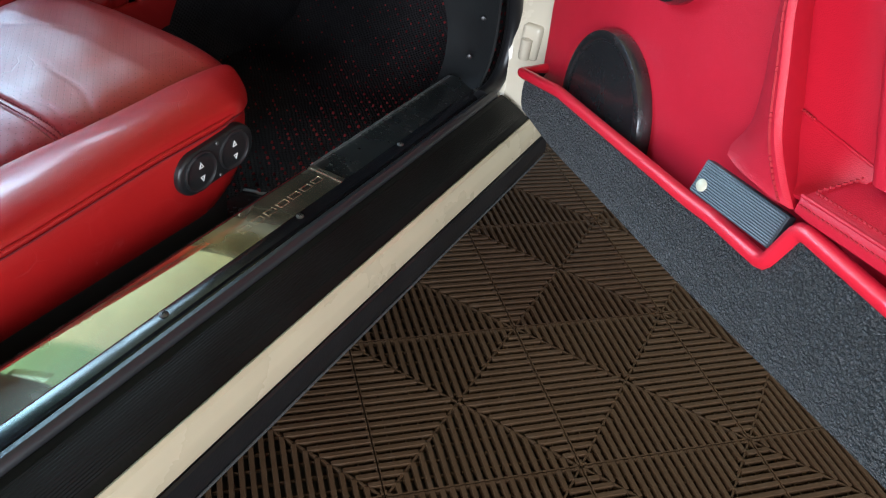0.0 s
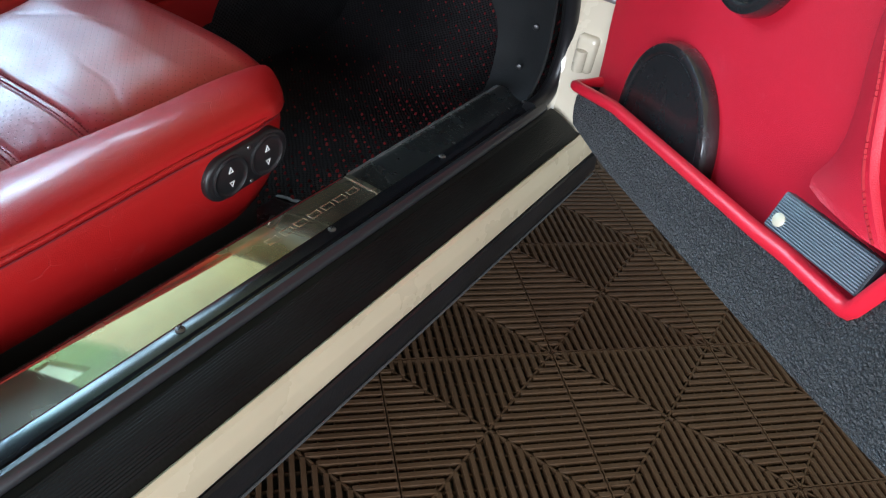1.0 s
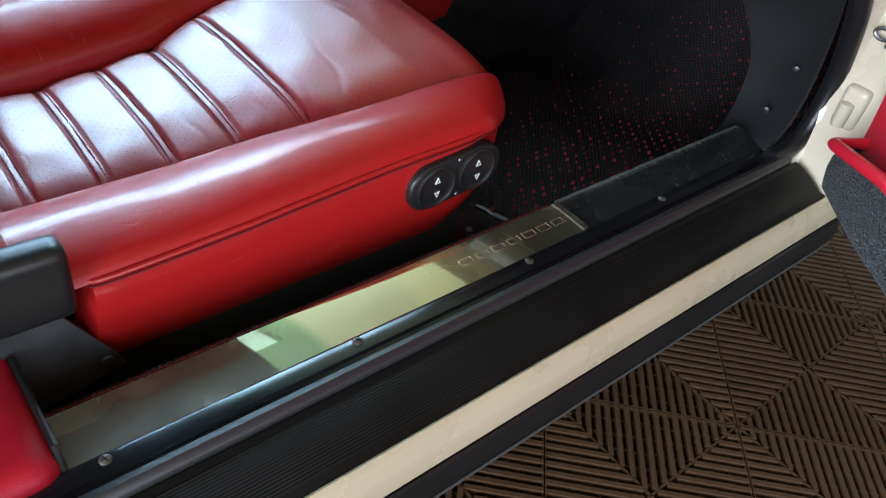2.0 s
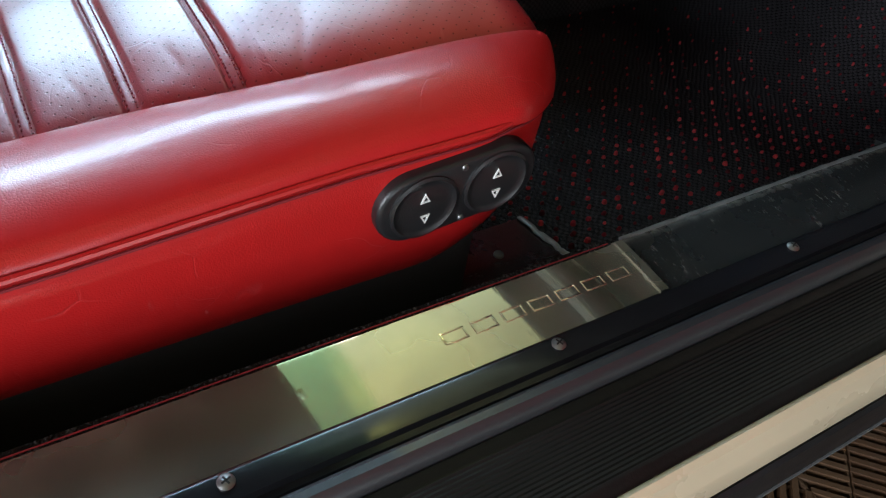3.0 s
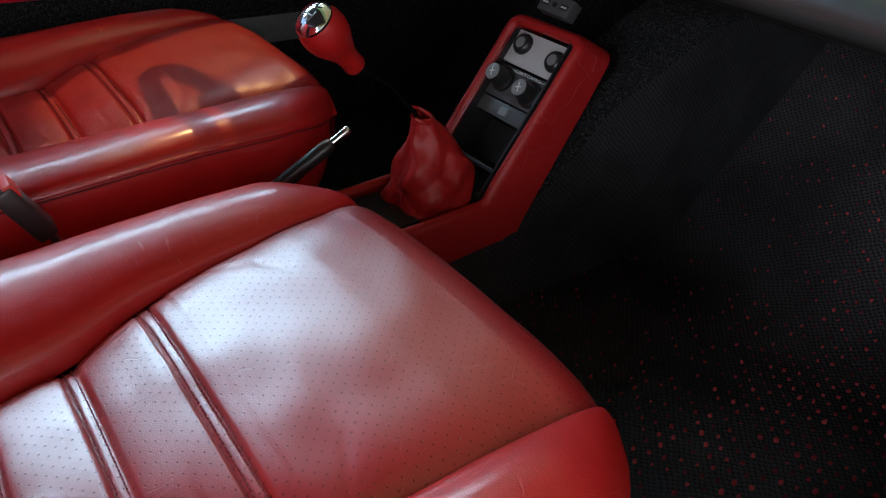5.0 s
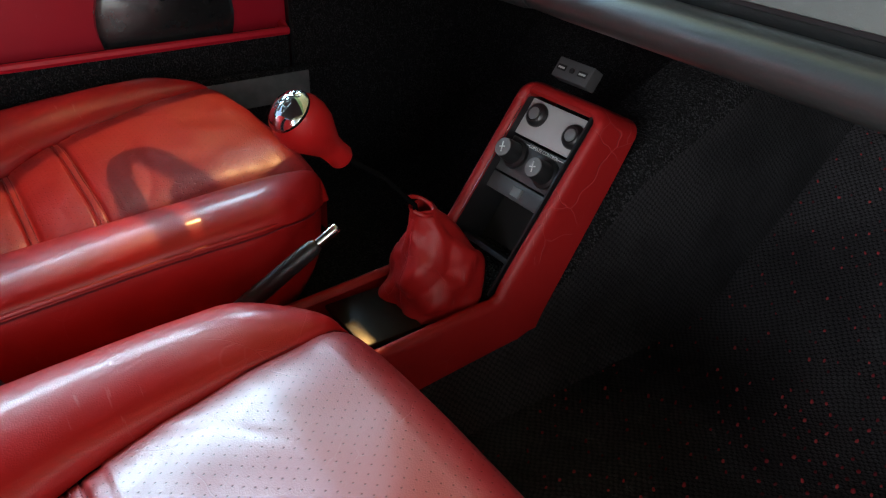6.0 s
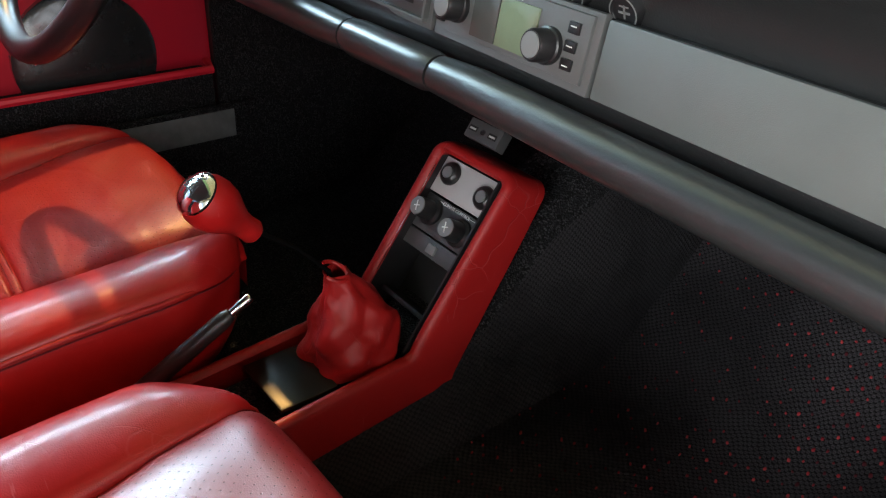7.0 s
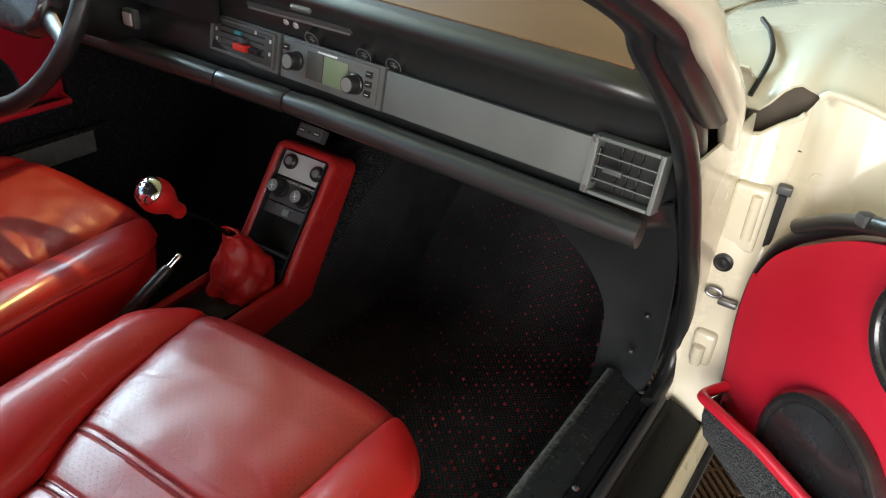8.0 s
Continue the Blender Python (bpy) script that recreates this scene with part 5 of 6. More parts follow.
console = thing("centre_console", "red leather centre console frame with black and grey controls", "console")
XR, XL = -0.572, -0.704
A_, B_, C_ = (0.441, 0.594), (0.312, 0.412), (0.02, 0.392)
A2, B2, C2 = (0.497, 0.568), (0.366, 0.352), (0.02, 0.318)


def band(s):
    """Inner and outer edge of the console's side, s from its top (0) over the bend (1) to its rear (2)."""
    def at(p, q, r):
        pts = smooth_path([(0, *p), (0, *(Vector(p).lerp(Vector(q), 0.86))), (0, *q), (0, *(Vector(q).lerp(Vector(r), 0.14))), (0, *r)], 6)
        k = s / 2 * (len(pts) - 1)
        i = min(int(k), len(pts) - 2)
        return pts[i].lerp(pts[i + 1], k - i)
    return at(A_, B_, C_), at(A2, B2, C2)


R_TOP = 0.020
slope_dir = (Vector((0, *B_)) - Vector((0, *A_))).normalized()
path = []
for i in range(24, 0, -1):
    p, q = band(0.055 + 1.945 * i / 24)
    path.append((Vector((XL, *p.yz)), Vector((-1, 0, 0)), q - p))
top_d = Vector((0, A2[0] - A_[0], A2[1] - A_[1]))
for i in range(7):
    a = math.pi / 2 * i / 6
    path.append((Vector((XL + R_TOP * (1 - math.cos(a)), *A_)) + slope_dir * (R_TOP * (1 - math.sin(a))), Vector((-math.cos(a), 0, 0)) - slope_dir * math.sin(a), top_d))
for i in range(6, -1, -1):
    a = math.pi / 2 * i / 6
    path.append((Vector((XR - R_TOP * (1 - math.cos(a)), *A_)) + slope_dir * (R_TOP * (1 - math.sin(a))), Vector((math.cos(a), 0, 0)) - slope_dir * math.sin(a), top_d))
for i in range(1, 25):
    p, q = band(0.055 + 1.945 * i / 24)
    path.append((Vector((XR, *p.yz)), Vector((1, 0, 0)), q - p))
rings = []
for p, o, d in path:
    p = p.copy()
    if p.x == 0:
        continue
    e = d.normalized()
    rings.append([p + d, p + e * 0.012 + o * 0.0012, p + e * 0.0065, p - o * 0.0018 + e * 0.0022, p - o * 0.0055, p - o * 0.0095 + e * 0.0005, p - o * 0.0130 + e * 0.0040, p - o * 0.0140 + e * 0.007, p - o * 0.0125 + e * 0.010, p + d - o * 0.008])
part("frame", bm_from(*loft(rings)), m_boot, console, "red leather console frame")

t_ax = Vector((0, -0.577, -0.817)).normalized()
n_ax = Vector((0, -0.817, 0.577)).normalized()
CON = axes((XC - 0.002, 0.4405, 0.5935), (1, 0, 0), -t_ax, n_ax)  # x across, y up the slope, z out of it


def cbox(x0, x1, t0, t1, n0, n1, bevel=0.001):
    return add_box(bmesh.new(), x0, x1, -t1, -t0, n0, n1, bevel, CON)


part("tray", cbox(-0.052, 0.052, 0.010, 0.235, -0.070, -0.066), m_black, console, "black tray")
for x0, x1 in ((-0.0525, -0.0495), (0.0495, 0.0525)):
    part("tray_side", cbox(x0, x1, 0.008, 0.225, -0.066, -0.0035), m_black, console)
part("light_strip", cbox(-0.0492, -0.0478, 0.030, 0.170, -0.0060, -0.0050, 0.0003), m_chrome, console, "thin bright edge strip")
p1 = part("gauge_panel", cbox(-0.0490, 0.0492, 0.014, 0.058, -0.024, -0.018), m_silver, console, "silver-grey upper panel")
p2 = part("climate_panel", cbox(-0.0490, 0.0492, 0.061, 0.104, -0.026, -0.020), m_grey, console, "dark grey climate panel")
p3 = part("switch_strip", cbox(-0.0490, 0.0492, 0.106, 0.126, -0.026, -0.020), m_grey, console, "dark grey switch strip")
part("bin", cbox(-0.0490, 0.0492, 0.127, 0.185, -0.062, -0.056), m_dark, console, "dark open bin")
part("bin_lip", cbox(-0.045, 0.048, 0.184, 0.190, -0.060, -0.024), m_black, console)
for x, t in ((-0.029, 0.031), (0.033, 0.036)):
    k_ = part("knob", lathe([(0.0, 0.0), (0.0135, 0.0), (0.0140, 0.003), (0.0120, 0.0075), (0.0095, 0.0090), (0.0080, 0.0080), (0.0, 0.0082)], 28, CON @ pose(x, -t, -0.018)), m_black, p1, "round black push knob")
    part("cap", lathe([(0.0, 0.0), (0.0072, 0.0), (0.0068, 0.0014), (0.0, 0.0018)], 20, CON @ pose(x, -t, -0.010)), m_dull, k_)
for x, t in ((-0.030, 0.080), (0.024, 0.084)):
    k_ = part("knob", lathe([(0.0, 0.0), (0.0165, 0.0), (0.0165, 0.004), (0.0125, 0.006), (0.0115, 0.022), (0.0105, 0.0245), (0.0, 0.0250)], 28, CON @ pose(x, -t, -0.020)), m_black, p2, "tall black climate knob")
    part("cap", lathe([(0.0, 0.0), (0.0108, 0.0), (0.0104, 0.0012), (0.0, 0.0016)], 24, CON @ pose(x, -t, 0.0050)), m_dull, k_, "silver knob cap")
    bm = bmesh.new()
    add_box(bm, -0.0006, 0.0006, -0.006, 0.006, 0.0064, 0.0072, 0, CON @ pose(x, -t, 0, 0, 0, 20))
    add_box(bm, -0.004, 0.004, -0.0006, 0.0006, 0.0064, 0.0072, 0, CON @ pose(x, -t, 0, 0, 0, 20))
    part("mark", bm, m_white, k_)
part("hazard_button", cbox(-0.007, 0.007, 0.111, 0.122, -0.021, -0.0165), m_dull, p3, "small grey button with triangle")
for x0, x1, x2 in ((-0.036, -0.018, -0.036), (0.026, 0.042, 0.0412)):
    bm = bmesh.new()
    add_box(bm, x0, x1, -0.0648, -0.0640, -0.0204, -0.0195, 0, CON)
    add_box(bm, x2, x2 + 0.0008, -0.070, -0.0640, -0.0204, -0.0196, 0, CON)
    part("marking", bm, m_white, p2)


def lettering(text, size, m, material, parent):
    cu = bpy.data.curves.new("lettering", "FONT")
    cu.body, cu.size, cu.extrude, cu.align_x, cu.align_y = text, size, 0.0002, "CENTER", "CENTER"
    ob = new("lettering", cu)
    me = bpy.data.meshes.new_from_object(ob.evaluated_get(bpy.context.evaluated_depsgraph_get()))
    bpy.data.objects.remove(ob)
    me.materials.clear()
    me.materials.append(material)
    ob = new("lettering", me)
    ob.parent = parent
    ob.matrix_local = m
    return ob


lettering("CLIMATE CONTROL", 0.0052, CON @ pose(0.004, -0.0645, -0.0195), m_white, p2)

usb = thing("charging_socket", "grey twin charging socket block above the console", "socket")
USB = axes((-0.651, 0.463, 0.610), (1, 0, 0), -t_ax, n_ax)
part("block", add_box(bmesh.new(), -0.027, 0.027, -0.0115, 0.0115, -0.016, 0.0, 0.0015, USB), m_grey, usb)
for x in (-0.017, 0.015):
    part("port", add_box(bmesh.new(), -0.0065, 0.0065, -0.0032, 0.0032, -0.001, 0.0006, 0.0003, USB @ pose(x, 0, 0)), m_dark, usb, "dark port")
    part("contact", add_box(bmesh.new(), -0.0048, 0.0048, -0.0012, 0.0008, 0.0, 0.0010, 0, USB @ pose(x, 0, 0)), m_silver, usb)
part("jack", lathe([(0.0, 0.0), (0.0034, 0.0), (0.0034, 0.0010), (0.0, 0.0004)], 14, USB @ pose(-0.001, 0, 0)), m_black, usb)

# ---------------------------------------------------------------- gear lever and hand brake
lever = thing("gear_lever", "gear lever with red leather gaiter and chrome-capped knob", "gear lever")
rings, n = [], 72
for i in range(44):
    t = i / 43
    c = Vector((-0.636 + 0.006 * t, 0.272 - 0.018 * t + 0.012 * math.sin(3.0 * t), 0.396 + 0.117 * t))
    r = float(np.interp(t, [0, 0.12, 0.30, 0.45, 0.6, 0.8, 0.93, 1.0], [0.046, 0.047, 0.045, 0.041, 0.034, 0.021, 0.0135, 0.0125]))
    ring = []
    for j in range(n):
        a = 2 * math.pi * j / n
        fold = 1 + 0.09 * math.sin(3 * a + 9 * t + 1.5 * math.sin(6 * t)) * math.sin(math.pi * min(1, t * 1.1)) + 0.05 * math.sin(5 * a - 13 * t)
        fold += 0.06 * noise.noise(Vector((math.cos(a) * 1.6, math.sin(a) * 1.6, t * 7)))
        fold -= 0.035 * max(0.0, 0.25 - abs(noise.noise(Vector((math.cos(a) * 2.2 + 4, math.sin(a) * 2.2, t * 5)))) * 1.6) / 0.25
        sq = 1 + 0.10 * abs(math.sin(2 * a)) * (1 - t)
        ring.append(c + Vector((math.cos(a) * r * fold * sq, math.sin(a) * r * fold * sq * 1.05, 0.006 * math.sin(4 * a + 11 * t) * (1 - abs(2 * t - 1)))))
    rings.append(ring)
part("gaiter", bm_from(*loft(rings, caps=False)), m_boot, lever, "wrinkled red leather gaiter", smooth=70)
part("gaiter_hem", tube([(-0.630 + 0.0135 * math.cos(a), 0.2535 + 0.0135 * math.sin(a), 0.5130 + 0.006 * math.sin(a - 2.2)) for a in (radians(200 - 13 * i) for i in range(21))], 0.0022, 8), m_boot, lever, "loose gaiter hem")
bm = bmesh.new()
for i in range(4, 34):
    p, q = Vector(rings[i][56]), Vector(rings[i + 1][56])
    for t in (0.1, 0.6):
        c = p.lerp(q, t)
        add_box(bm, -0.0005, 0.0005, -0.0005, 0.0005, -0.0010, 0.0010, 0, Matrix.Translation(c))
part("seam", bm, m_thread, lever)
base, tip = Vector((-0.640, 0.176, 0.578)), Vector((-0.634, 0.122, 0.638))
kdir = (tip - base).normalized()
part("rod", tube([(-0.632, 0.262, 0.44), (-0.631, 0.248, 0.515), (-0.632, 0.215, 0.552), base + kdir * 0.01], 0.0026, 10), m_void, lever, "black lever rod")
kx = Vector((1, 0, 0)) - kdir * kdir.x
kx.normalize()
KN = axes(base, kx, kdir.cross(kx), kdir)
part("knob", lathe([(0.0, 0.0), (0.0105, 0.0), (0.0120, 0.003), (0.0115, 0.012), (0.0125, 0.022), (0.0175, 0.034), (0.0230, 0.046), (0.0250, 0.057), (0.0240, 0.067), (0.0200, 0.075), (0.0, 0.076)], 36, KN), m_leather, lever, "red leather knob")
cap = part("cap", lathe([(0.0, 0.0), (0.0205, 0.0), (0.0208, 0.003), (0.0175, 0.0075), (0.0100, 0.0105), (0.0, 0.0115)], 32, KN @ Matrix.Translation((0, 0, 0.0735))), m_chrome, lever, "chrome cap with shift diagram")
bm = bmesh.new()
for x in (-0.007, 0.0, 0.007):
    add_box(bm, x - 0.0006, x + 0.0006, -0.006, 0.006, 0.0825, 0.0853 - 0.0010 * (x != 0), 0, KN)
add_box(bm, -0.0076, 0.0076, -0.0006, 0.0006, 0.0825, 0.0854, 0, KN)
part("diagram", bm, m_black, cap)
# no plate known: added to give the black recess its yellow reflection
plate_b = part("brass_plate", box(-0.676, -0.590, 0.165, 0.232, 0.396, 0.402, 0.003), plain("glint_brown", (0.018, 0.013, 0.006), 0.30, 0.4), lever, "dark plate added for a yellow glint in the recess")

brake = thing("hand_brake", "black hand brake lever with chrome button", "hand brake")
hb0, hb1 = Vector((-0.668, 0.045, 0.418)), Vector((-0.643, 0.148, 0.497))
hd = (hb1 - hb0).normalized()
part("grip", tube([hb0 + hd * s for s in (0.0, 0.01, 0.05, 0.09, 0.12, 0.126, 0.131)], [0.006, 0.010, 0.0095, 0.0090, 0.0088, 0.0080, 0.0060], 14), m_black, brake, "black grip")
part("button", tube([hb1, hb1 + hd * 0.010, hb1 + hd * 0.022, hb1 + hd * 0.024], [0.0052, 0.0052, 0.0050, 0.0034], 12), m_chrome, brake, "chrome release button")

buckle = thing("belt_buckle", "black seat belt buckle with red button beside the seat", "belt buckle")
BK = pose(-0.650, -0.172, 0.520, 30, 0, 0)
part("body", add_box(bmesh.new(), -0.015, 0.015, -0.010, 0.010, -0.060, 0.0, 0.004, BK), m_black, buckle)
part("release", add_box(bmesh.new(), -0.013, 0.013, 0.002, 0.0115, -0.014, 0.002, 0.003, BK), m_red_plastic, buckle, "red release button")
part("strap", tube([(-0.650, -0.142, 0.468), (-0.648, -0.120, 0.42), (-0.648, -0.110, 0.36)], 0.012, 8, flat=0.3), m_black, buckle)

# ---------------------------------------------------------------- dashboard
dash = thing("dashboard", "black padded dashboard with radio and grey trim panel", "dashboard")
DX0, DX1 = -1.235, -0.006
prof = [(0.345, 0.752), (0.358, 0.790), (0.359, 0.815), (0.348, 0.841), (0.334, 0.854), (0.322, 0.863), (0.315, 0.871), (0.314, 0.879), (0.319, 0.885), (0.329, 0.889), (0.350, 0.890), (0.42, 0.889), (0.60, 0.884), (0.62, 0.80), (0.60, 0.72), (0.48, 0.66), (0.38, 0.690), (0.350, 0.715)]
rings = []
for i in range(41):
    x = DX0 + (DX1 - DX0) * i / 40
    end = max(0.0, abs(x - (DX0 + DX1) / 2) / 0.6145 - 0.84) / 0.16
    k = 0.045 * end ** 3
    reach = 0.62 - 0.75 * max(0.0, x + 0.25)
    rings.append([(x, min(reach, y + (k if y < 0.4 else 0) - (0.065 * (x + 0.5) if x > -0.5 and y < 0.5 else 0)), z - (0.022 * end ** 3 if z > 0.86 else 0)) for y, z in prof])
part("pad", bm_from(*loft(rings)), m_black_soft, dash, "black padded dash", smooth=50)
part("top_cover", sheet([[(x, min(y - (0.065 * (x + 0.5) if x > -0.5 and y < 0.5 else 0), 0.61 - 0.75 * max(0.0, x + 0.25) + 0.01 * (y - 0.6)), z) for x in (-1.20 + 1.13 * j / 20 for j in range(21))] for y, z in ((0.352, 0.8915), (0.40, 0.8915), (0.46, 0.8905), (0.53, 0.889), (0.60, 0.887))], 0.003), m_dash_top, dash, "brown dash top")
part("cowl_panel", sheet([[(-0.20 + 0.026 * j, 0.545 - 0.30 * max(0.0, -0.09 + 0.026 * j) + 0.02 * i, 0.868 - 0.010 * i) for j in range(9)] for i in range(4)], 0.003), m_cream, car, "cream cowl panel beside the windscreen")
hood = []
for i in range(9):
    a = math.pi * i / 8
    hood.append([(-0.94 + 0.25 * math.cos(a), y, 0.885 + 0.055 * math.sin(a) ** 0.6) for y in (0.30, 0.33, 0.50)])
part("instrument_hood", sheet(hood, 0.008), m_black_soft, dash, "black instrument hood")
part("instrument_face", box(-1.18, -0.72, 0.338, 0.350, 0.80, 0.925, 0.004), m_black, dash)


def roll(x0, x1):
    rings = []
    for i in range(13):
        x = x0 + (x1 - x0) * i / 12
        e = min(x - x0, x1 - x) / 0.004
        r = 0.0182 * (0.90 + 0.10 * min(1, e))
        rings.append([(x, 0.320 - 0.065 * max(0.0, x + 0.5) + r * 1.05 * math.cos(a), 0.7272 + r * math.sin(a)) for a in (2 * math.pi * j / 18 for j in range(18))])
    return part("knee_roll", bm_from(*loft(rings)), m_roll, dash, "black padded knee roll")


for a, b in ((-1.235, -0.698), (-0.695, -0.5585), (-0.5555, -0.014)):
    roll(a, b)

# trim face leans back a little; local x across, y up, z towards the seats
fx_ = Vector((1, -0.065, 0)).normalized()
fy_ = (Vector((0, 0.16, 0.987)) - fx_ * fx_.dot(Vector((0, 0.16, 0.987)))).normalized()
FACE = axes((0, 0.3105, 0.782), fx_, fy_, fx_.cross(fy_))


def fbox(x0, x1, y0, y1, z0, z1, bevel=0.001):
    return add_box(bmesh.new(), x0, x1, y0, y1, z0, z1, bevel, FACE)


part("trim_panel", fbox(-0.398, -0.098, -0.030, 0.0255, -0.004, 0.004, 0.002), m_grey_panel, dash, "flat grey trim panel")
part("face_backing", fbox(-1.22, -0.010, -0.034, 0.0255, -0.020, -0.004, 0.001), m_black, dash)

radio = thing("car_radio", "grey car radio with two black knobs and pale display", "radio")
part("surround", fbox(-0.594, -0.402, -0.0310, 0.0280, -0.004, 0.0035, 0.002), m_radio, radio, "dark grey surround")
part("front", fbox(-0.587, -0.409, -0.0245, 0.0245, 0.002, 0.0065, 0.0015), m_radio, radio, "grey radio front")
part("display", fbox(-0.507, -0.462, -0.0200, 0.0180, 0.005, 0.0078, 0.001), plain("display_glass", (0.17, 0.22, 0.14), 0.10, vary=0.25, stains=20), radio, "pale green display")
# left half of the split display, greyer than the green one
part("tape_door", fbox(-0.540, -0.508, -0.0200, 0.0180, 0.005, 0.0078, 0.001), plain("grey_display_glass", (0.07, 0.075, 0.07), 0.10, vary=0.2, stains=20), radio, "grey glossy half of the display")
part("name_bar", fbox(-0.520, -0.484, 0.0192, 0.0218, 0.006, 0.0072, 0.0002), m_white, radio, "pale maker's mark bar")
for x, y in ((-0.560, -0.001), (-0.446, -0.005)):
    k_ = part("knob", lathe([(0.0, 0.0), (0.0140, 0.0), (0.0140, 0.004), (0.0125, 0.005), (0.0120, 0.017), (0.0108, 0.0190), (0.0, 0.0190)], 28, FACE @ pose(x, y, 0.0065)), m_black, radio, "round black radio knob")
    part("cap", lathe([(0.0, 0.0), (0.0098, 0.0), (0.0092, 0.0010), (0.0, 0.0013)], 24, FACE @ pose(x, y, 0.0252)), m_dull, k_)
for x, y in ((-0.582, 0.014), (-0.582, 0.0), (-0.582, -0.014), (-0.424, 0.013), (-0.424, 0.0), (-0.424, -0.013)):
    part("button", fbox(x - 0.0055, x + 0.0055, y - 0.0042, y + 0.0042, 0.006, 0.0088, 0.0008), m_black, radio, "small black button")
for x in (-0.582, -0.424):
    for y in (0.014, 0.0, -0.014):
        part("marking", fbox(x - 0.003, x + 0.003, y - 0.0004, y + 0.0004, 0.0086, 0.0092, 0), m_white, radio)

heater = thing("heater_control", "grey slider heater control with red and teal levers", "heater control")
part("surround", fbox(-0.752, -0.600, -0.0310, 0.0280, -0.004, 0.0035, 0.002), m_radio, heater)
part("face", fbox(-0.744, -0.608, -0.0245, 0.0235, 0.002, 0.0050, 0.0015), m_grey, heater, "grey slider face")
for y0, y1 in ((0.0215, 0.0250), (-0.0260, -0.0225)):
    part("rim", fbox(-0.746, -0.606, y0, y1, 0.003, 0.0095, 0.001), m_radio, heater, "raised grey rim")
for x0, x1 in ((-0.7475, -0.7440), (-0.6085, -0.6050)):
    part("rim", fbox(x0, x1, -0.0225, 0.0215, 0.003, 0.0095, 0.001), m_radio, heater, "raised grey rim")
for y in (0.014, 0.005, -0.004, -0.013):
    part("slot", fbox(-0.728, -0.630, y - 0.0014, y + 0.0014, 0.004, 0.0056, 0.0003), m_dark, heater)
part("lever", fbox(-0.684, -0.656, -0.0125, -0.0025, 0.005, 0.019, 0.002), m_red_plastic, heater, "red slider lever")
part("lever", fbox(-0.690, -0.677, 0.0085, 0.0135, 0.005, 0.012, 0.0015), m_blue_plastic, heater, "teal slider lever")
part("lever", fbox(-0.684, -0.664, 0.0000, 0.0060, 0.005, 0.014, 0.0015), m_grey, heater, "grey slider lever")
part("lever", fbox(-0.654, -0.634, -0.0115, -0.0040, 0.005, 0.015, 0.002), m_black, heater, "black slider lever")
for x, y in ((-0.738, 0.006), (-0.736, -0.008), (-0.618, 0.012), (-0.618, -0.006), (-0.650, 0.018)):
    part("symbol", fbox(x - 0.0022, x + 0.0022, y - 0.0026, y + 0.0026, 0.0046, 0.0054, 0.0004), m_silver, heater)

vent = thing("air_vent", "grey framed dashboard air vent with slats", "air vent")
VX0, VX1 = -0.092, -0.006
part("box", fbox(VX0, VX1, -0.031, 0.031, -0.0036, 0.000, 0.001), m_dark, vent)
for a, b, c, d in ((VX0, VX0 + 0.009, -0.033, 0.033), (VX1 - 0.006, VX1, -0.033, 0.033), (VX0 + 0.009, VX1 - 0.006, 0.0285, 0.033), (VX0 + 0.009, VX1 - 0.006, -0.033, -0.0285)):
    part("frame", fbox(a, b, c, d, -0.004, 0.020, 0.0018), m_grey_panel, vent, "grey vent frame")
for y in (0.0135, -0.0005, -0.0145):
    part("slat", fbox(VX0 + 0.009, VX1 - 0.006, y - 0.0008, y + 0.0008, 0.0125, 0.0178, 0.0005), m_grey_panel, vent)
for x in (-0.060, -0.048, -0.036):
    for y0, y1 in ((0.0145, 0.0275), (0.0005, 0.0125), (-0.0135, -0.0015), (-0.0275, -0.0155)):
        part("fin", fbox(x - 0.0009, x + 0.0009, y0, y1, -0.001, 0.005, 0.0004), m_black, vent)
part("tab", fbox(-0.070, -0.048, -0.0035, 0.0025, 0.0165, 0.0225, 0.001), m_grey, vent, "grey vent tab")
part("slider", fbox(VX0 + 0.0095, VX0 + 0.0125, -0.020, 0.020, 0.010, 0.0165, 0.0008), m_black, vent, "black vent slider")
for y in (0.0285, -0.0285):
    part("screw", lathe([(0.0, 0.0), (0.0038, 0.0), (0.0034, 0.0014), (0.0, 0.0018)], 14, FACE @ pose(VX0 + 0.005, y, 0.0198)), m_screw, vent)


def dash_knob(x, z, symbol=True):
    k_ = thing("dash_switch", "round black push switch with pale symbol on the dashboard", "switch", "dashboard switches")
    m = axes((x, 0.357, z), (1, 0, 0), Vector((0, -0.35, 0.937)), Vector((0, -0.937, -0.35)))
    part("knob", lathe([(0.0, -0.004), (0.0125, -0.004), (0.0130, 0.010), (0.0122, 0.0135), (0.0110, 0.0140), (0.0100, 0.0125), (0.0, 0.0120)], 28, m), m_black, k_)
    part("ring", tube([m @ Vector((0.0116 * math.cos(a), 0.0116 * math.sin(a), 0.0138)) for a in (2 * math.pi * i / 28 for i in range(28))], 0.0005, 6, closed=True), m_dull, k_, "thin silver ring")
    if symbol:
        bm = bmesh.new()
        for a, b, c, d in ((-0.005, 0.005, -0.0012, 0.0004), (-0.0006, 0.0006, -0.005, 0.005), (-0.004, 0.004, 0.0035, 0.0045)):
            add_box(bm, a, b, c, d, 0.0120, 0.0128, 0, m)
        part("symbol", bm, m_dull, k_)


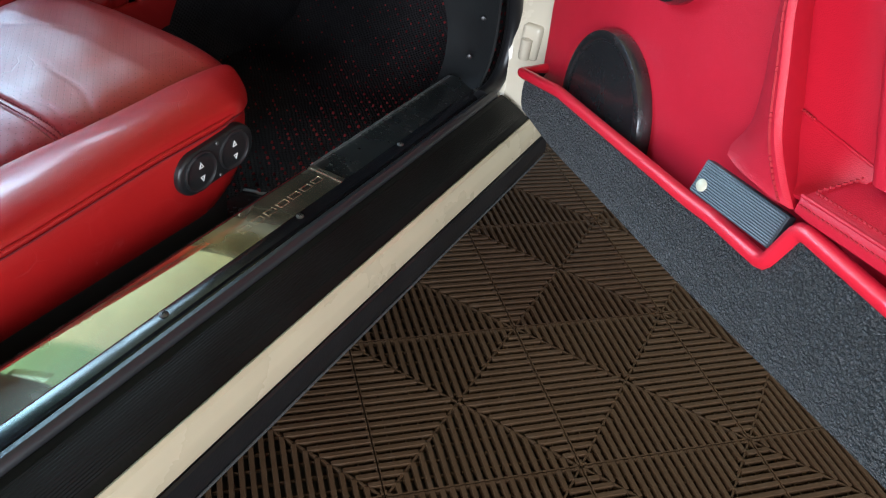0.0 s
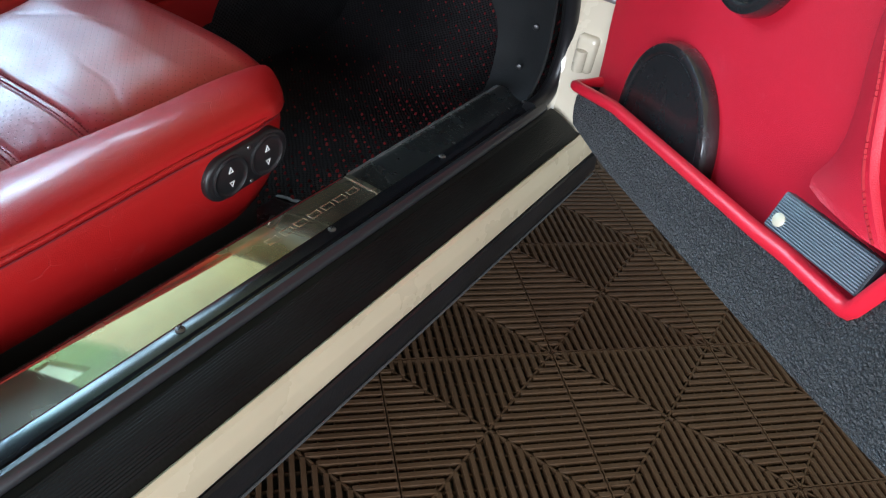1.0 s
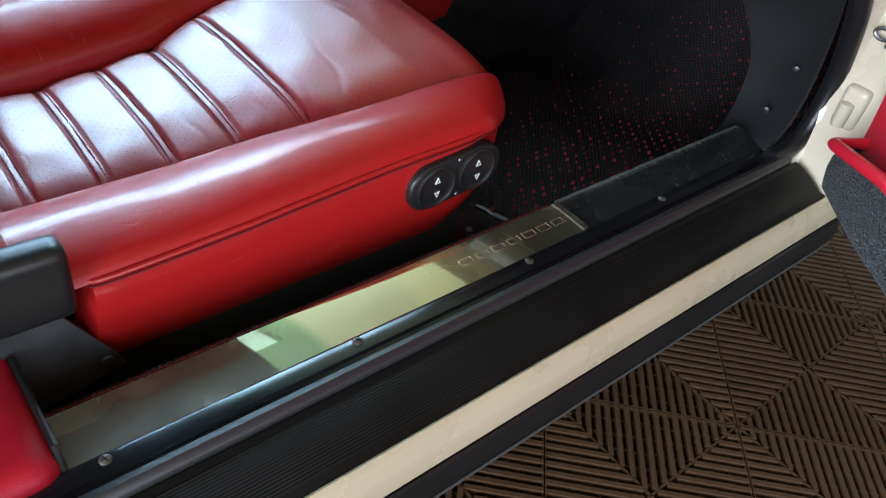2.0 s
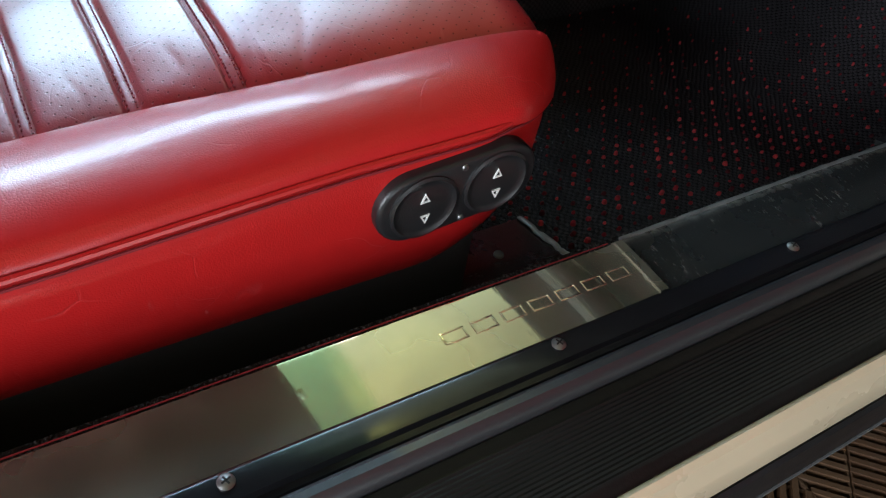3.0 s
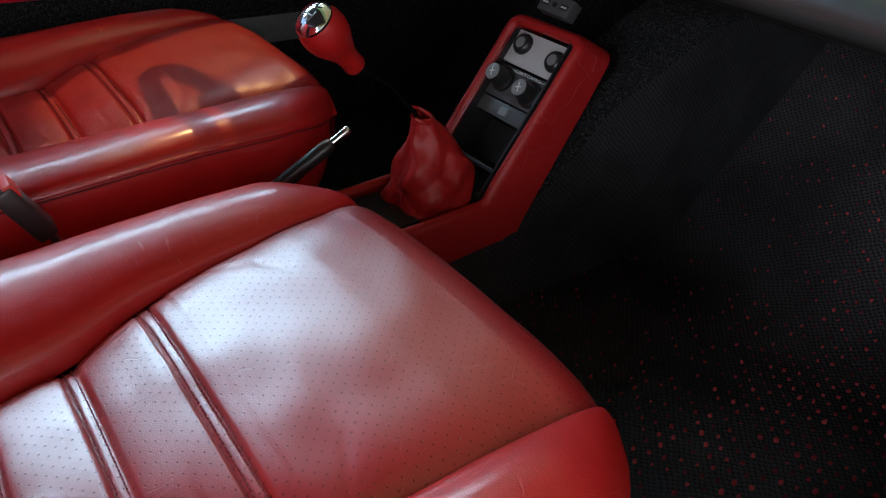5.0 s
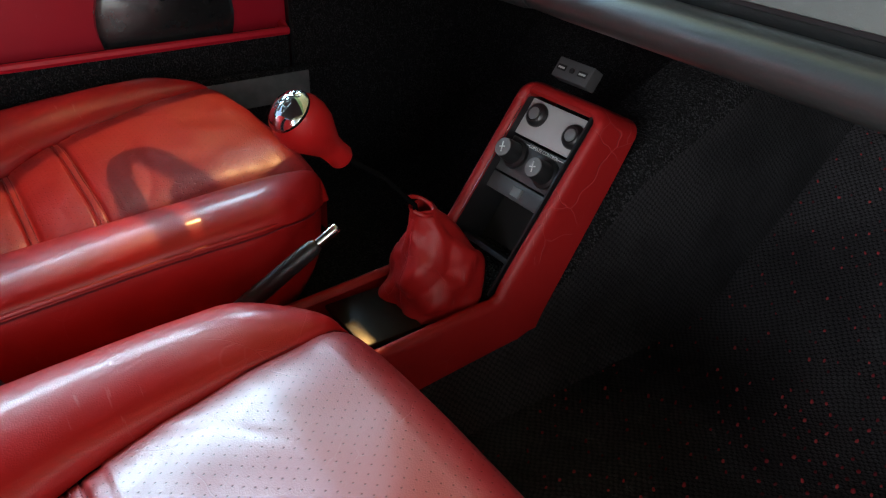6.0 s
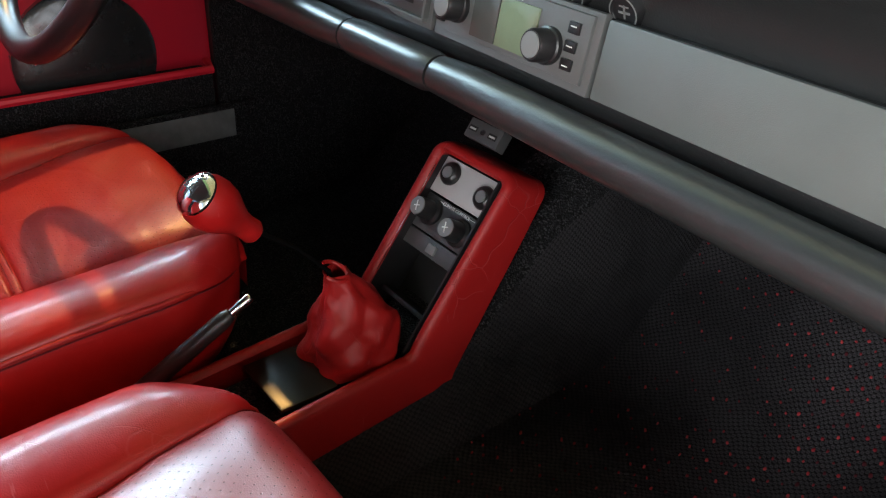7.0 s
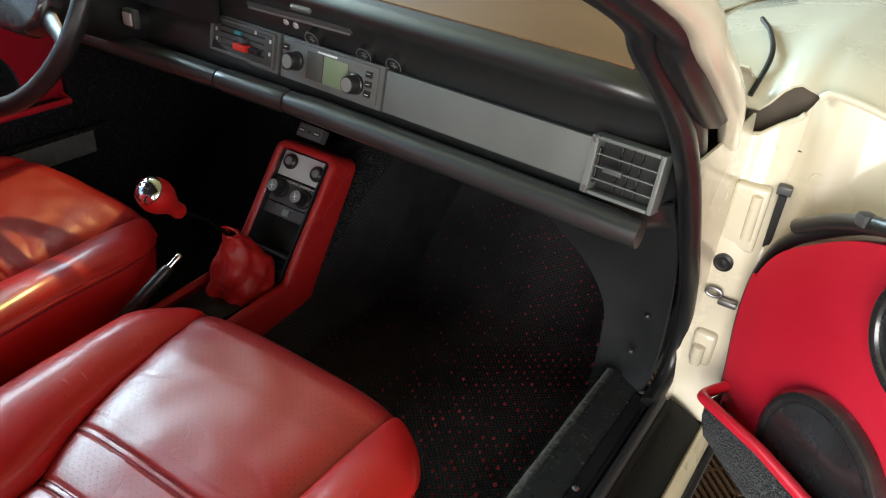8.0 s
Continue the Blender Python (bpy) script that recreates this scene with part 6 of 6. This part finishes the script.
for x, z in ((-0.534, 0.8205), (-0.442, 0.8185), (-0.393, 0.8165)):
    dash_knob(x, z)
ash = thing("ashtray_grip", "dark grip strip with a pale edge on the dashboard", "handle")
part("strip", add_box(bmesh.new(), -0.652, -0.462, -0.004, 0.003, -0.005, 0.004, 0.0015, pose(0, 0.343, 0.8445, 30, 0, 0)), m_grey, ash)
part("edge", add_box(bmesh.new(), -0.650, -0.464, -0.0055, -0.004, -0.0052, -0.0022, 0.0004, pose(0, 0.343, 0.8445, 30, 0, 0)), m_dull, ash, "pale metal edge")
part("clip", add_box(bmesh.new(), -0.545, -0.512, -0.006, 0.006, -0.001, 0.006, 0.002, pose(0, 0.322, 0.8635, 35, 0, 0)), m_dull, ash, "small metal clip")
telltale = thing("warning_lamp", "small pale warning lamps beside the dashboard switches", "warning lamp")
for x, z in ((-0.590, 0.8285), (-0.572, 0.8270)):
    part("lens", lathe([(0.0, -0.003), (0.0050, -0.003), (0.0050, 0.002), (0.0038, 0.0036), (0.0, 0.0042)], 16, axes((x, 0.3555, z), (1, 0, 0), Vector((0, -0.35, 0.937)), Vector((0, -0.937, -0.35)))), m_silver, telltale, "pale round lens")
stalk = thing("rocker_switch", "small pale rocker switch under the instruments", "switch")
part("rocker", box(-0.890, -0.860, 0.300, 0.312, 0.770, 0.800, 0.004), m_grey, stalk)
part("lamp", box(-0.885, -0.865, 0.297, 0.301, 0.775, 0.795, 0.002), m_silver, stalk)

# ---------------------------------------------------------------- steering wheel
wheel = thing("steering_wheel", "black leather steering wheel with red centre pad", "steering wheel")
wax = Vector((0, -0.90, 0.43)).normalized()
wup = Vector((0, 0.43, 0.90)).normalized()
WH = axes((-0.938, 0.152, 0.858), (1, 0, 0), wup, wax)
ring = [WH @ Vector((0.185 * math.cos(a), 0.185 * math.sin(a), 0)) for a in (2 * math.pi * i / 64 for i in range(64))]
part("rim", tube(ring, 0.0135, 12, closed=True, up=wax), m_black, wheel, "black leather rim")
part("pad", slab(round_outline(0.19, 0.14, 0.05, 6), -0.035, -0.005, WH, ease=0.012), m_black_leather, wheel, "black horn pad")
for a in (200, 340, 20, 160):
    d = Vector((math.cos(radians(a)), math.sin(radians(a)), 0))
    part("spoke", tube([WH @ (d * 0.06 + Vector((0, 0, -0.028))), WH @ (d * 0.12 + Vector((0, 0, -0.015))), WH @ (d * 0.182)], [0.018, 0.014, 0.011], 10, up=wax, flat=0.45), m_black, wheel, "black spoke")
part("column", tube([WH @ Vector((0, 0, -0.03)), WH @ Vector((0, 0, -0.25))], 0.045, 20), m_black, wheel, "black column cover")

# ---------------------------------------------------------------- rib tiles on the floor
T, HALF, PITCH = 0.30, 0.15, 0.015
verts, faces = [], []


def rib(p, q, w, z0, z1):
    """A bar from p to q with a slightly narrower top."""
    d = (Vector(q) - Vector(p)).normalized()
    s = Vector((-d.y, d.x))
    i = len(verts)
    for base_, ww, z in ((p, w, z0), (q, w, z0), (p, w * 0.72, z1), (q, w * 0.72, z1)):
        for k_ in (-0.5, 0.5):
            verts.append((base_[0] + s.x * ww * k_, base_[1] + s.y * ww * k_, z))
    a, b, c, d2 = i, i + 2, i + 4, i + 6
    faces.extend([(c, c + 1, d2 + 1, d2), (a, b, d2, c), (a + 1, c + 1, d2 + 1, b + 1), (a, c, c + 1, a + 1), (b, b + 1, d2 + 1, d2)])


for quarter in range(4):
    ca, sa = math.cos(quarter * math.pi / 2), math.sin(quarter * math.pi / 2)

    def turn(x, y):
        return (x * ca - y * sa, x * sa + y * ca)

    for i in range(20):
        s = -HALF + PITCH * (i + 0.5)
        start = abs(s)
        if HALF - start > 0.004:
            rib(turn(s, start + 0.003), turn(s, HALF - 0.0012), 0.0092, -0.011, 0.0)
    for j in range(1, 6):
        y = HALF - 0.026 * j
        rib(turn(-y, y), turn(y, y), 0.0030, -0.012, -0.0055)
    rib(turn(-HALF + 0.001, HALF - 0.0022), turn(HALF - 0.001, HALF - 0.0022), 0.0030, -0.012, -0.0012)
    rib(turn(0.0, 0.0), turn(HALF - 0.001, HALF - 0.001), 0.0042, -0.012, -0.0015)
tile_ob = link_mesh("floor_tile", verts, faces, m_tile, floor, smooth=0)
tile_mesh = tile_ob.data
bpy.data.objects.remove(tile_ob)
turn45 = Matrix.Rotation(math.pi / 4, 4, "Z")
origin = Vector((0.1495, 0.4330 - 0.2121, 0))
for i in range(-8, 9):
    for j in range(-8, 9):
        p = origin + turn45 @ Vector((i * T, j * T, 0))
        if not (-1.6 < p.x < 2.2 and -1.6 < p.y < 2.0):
            continue
        ob = new("floor_tile", tile_mesh)
        ob.parent = floor
        ob.matrix_local = Matrix.Translation(p + Vector((0, 0, 0.0006 * ((i * 7 + j * 3) % 3)))) @ turn45
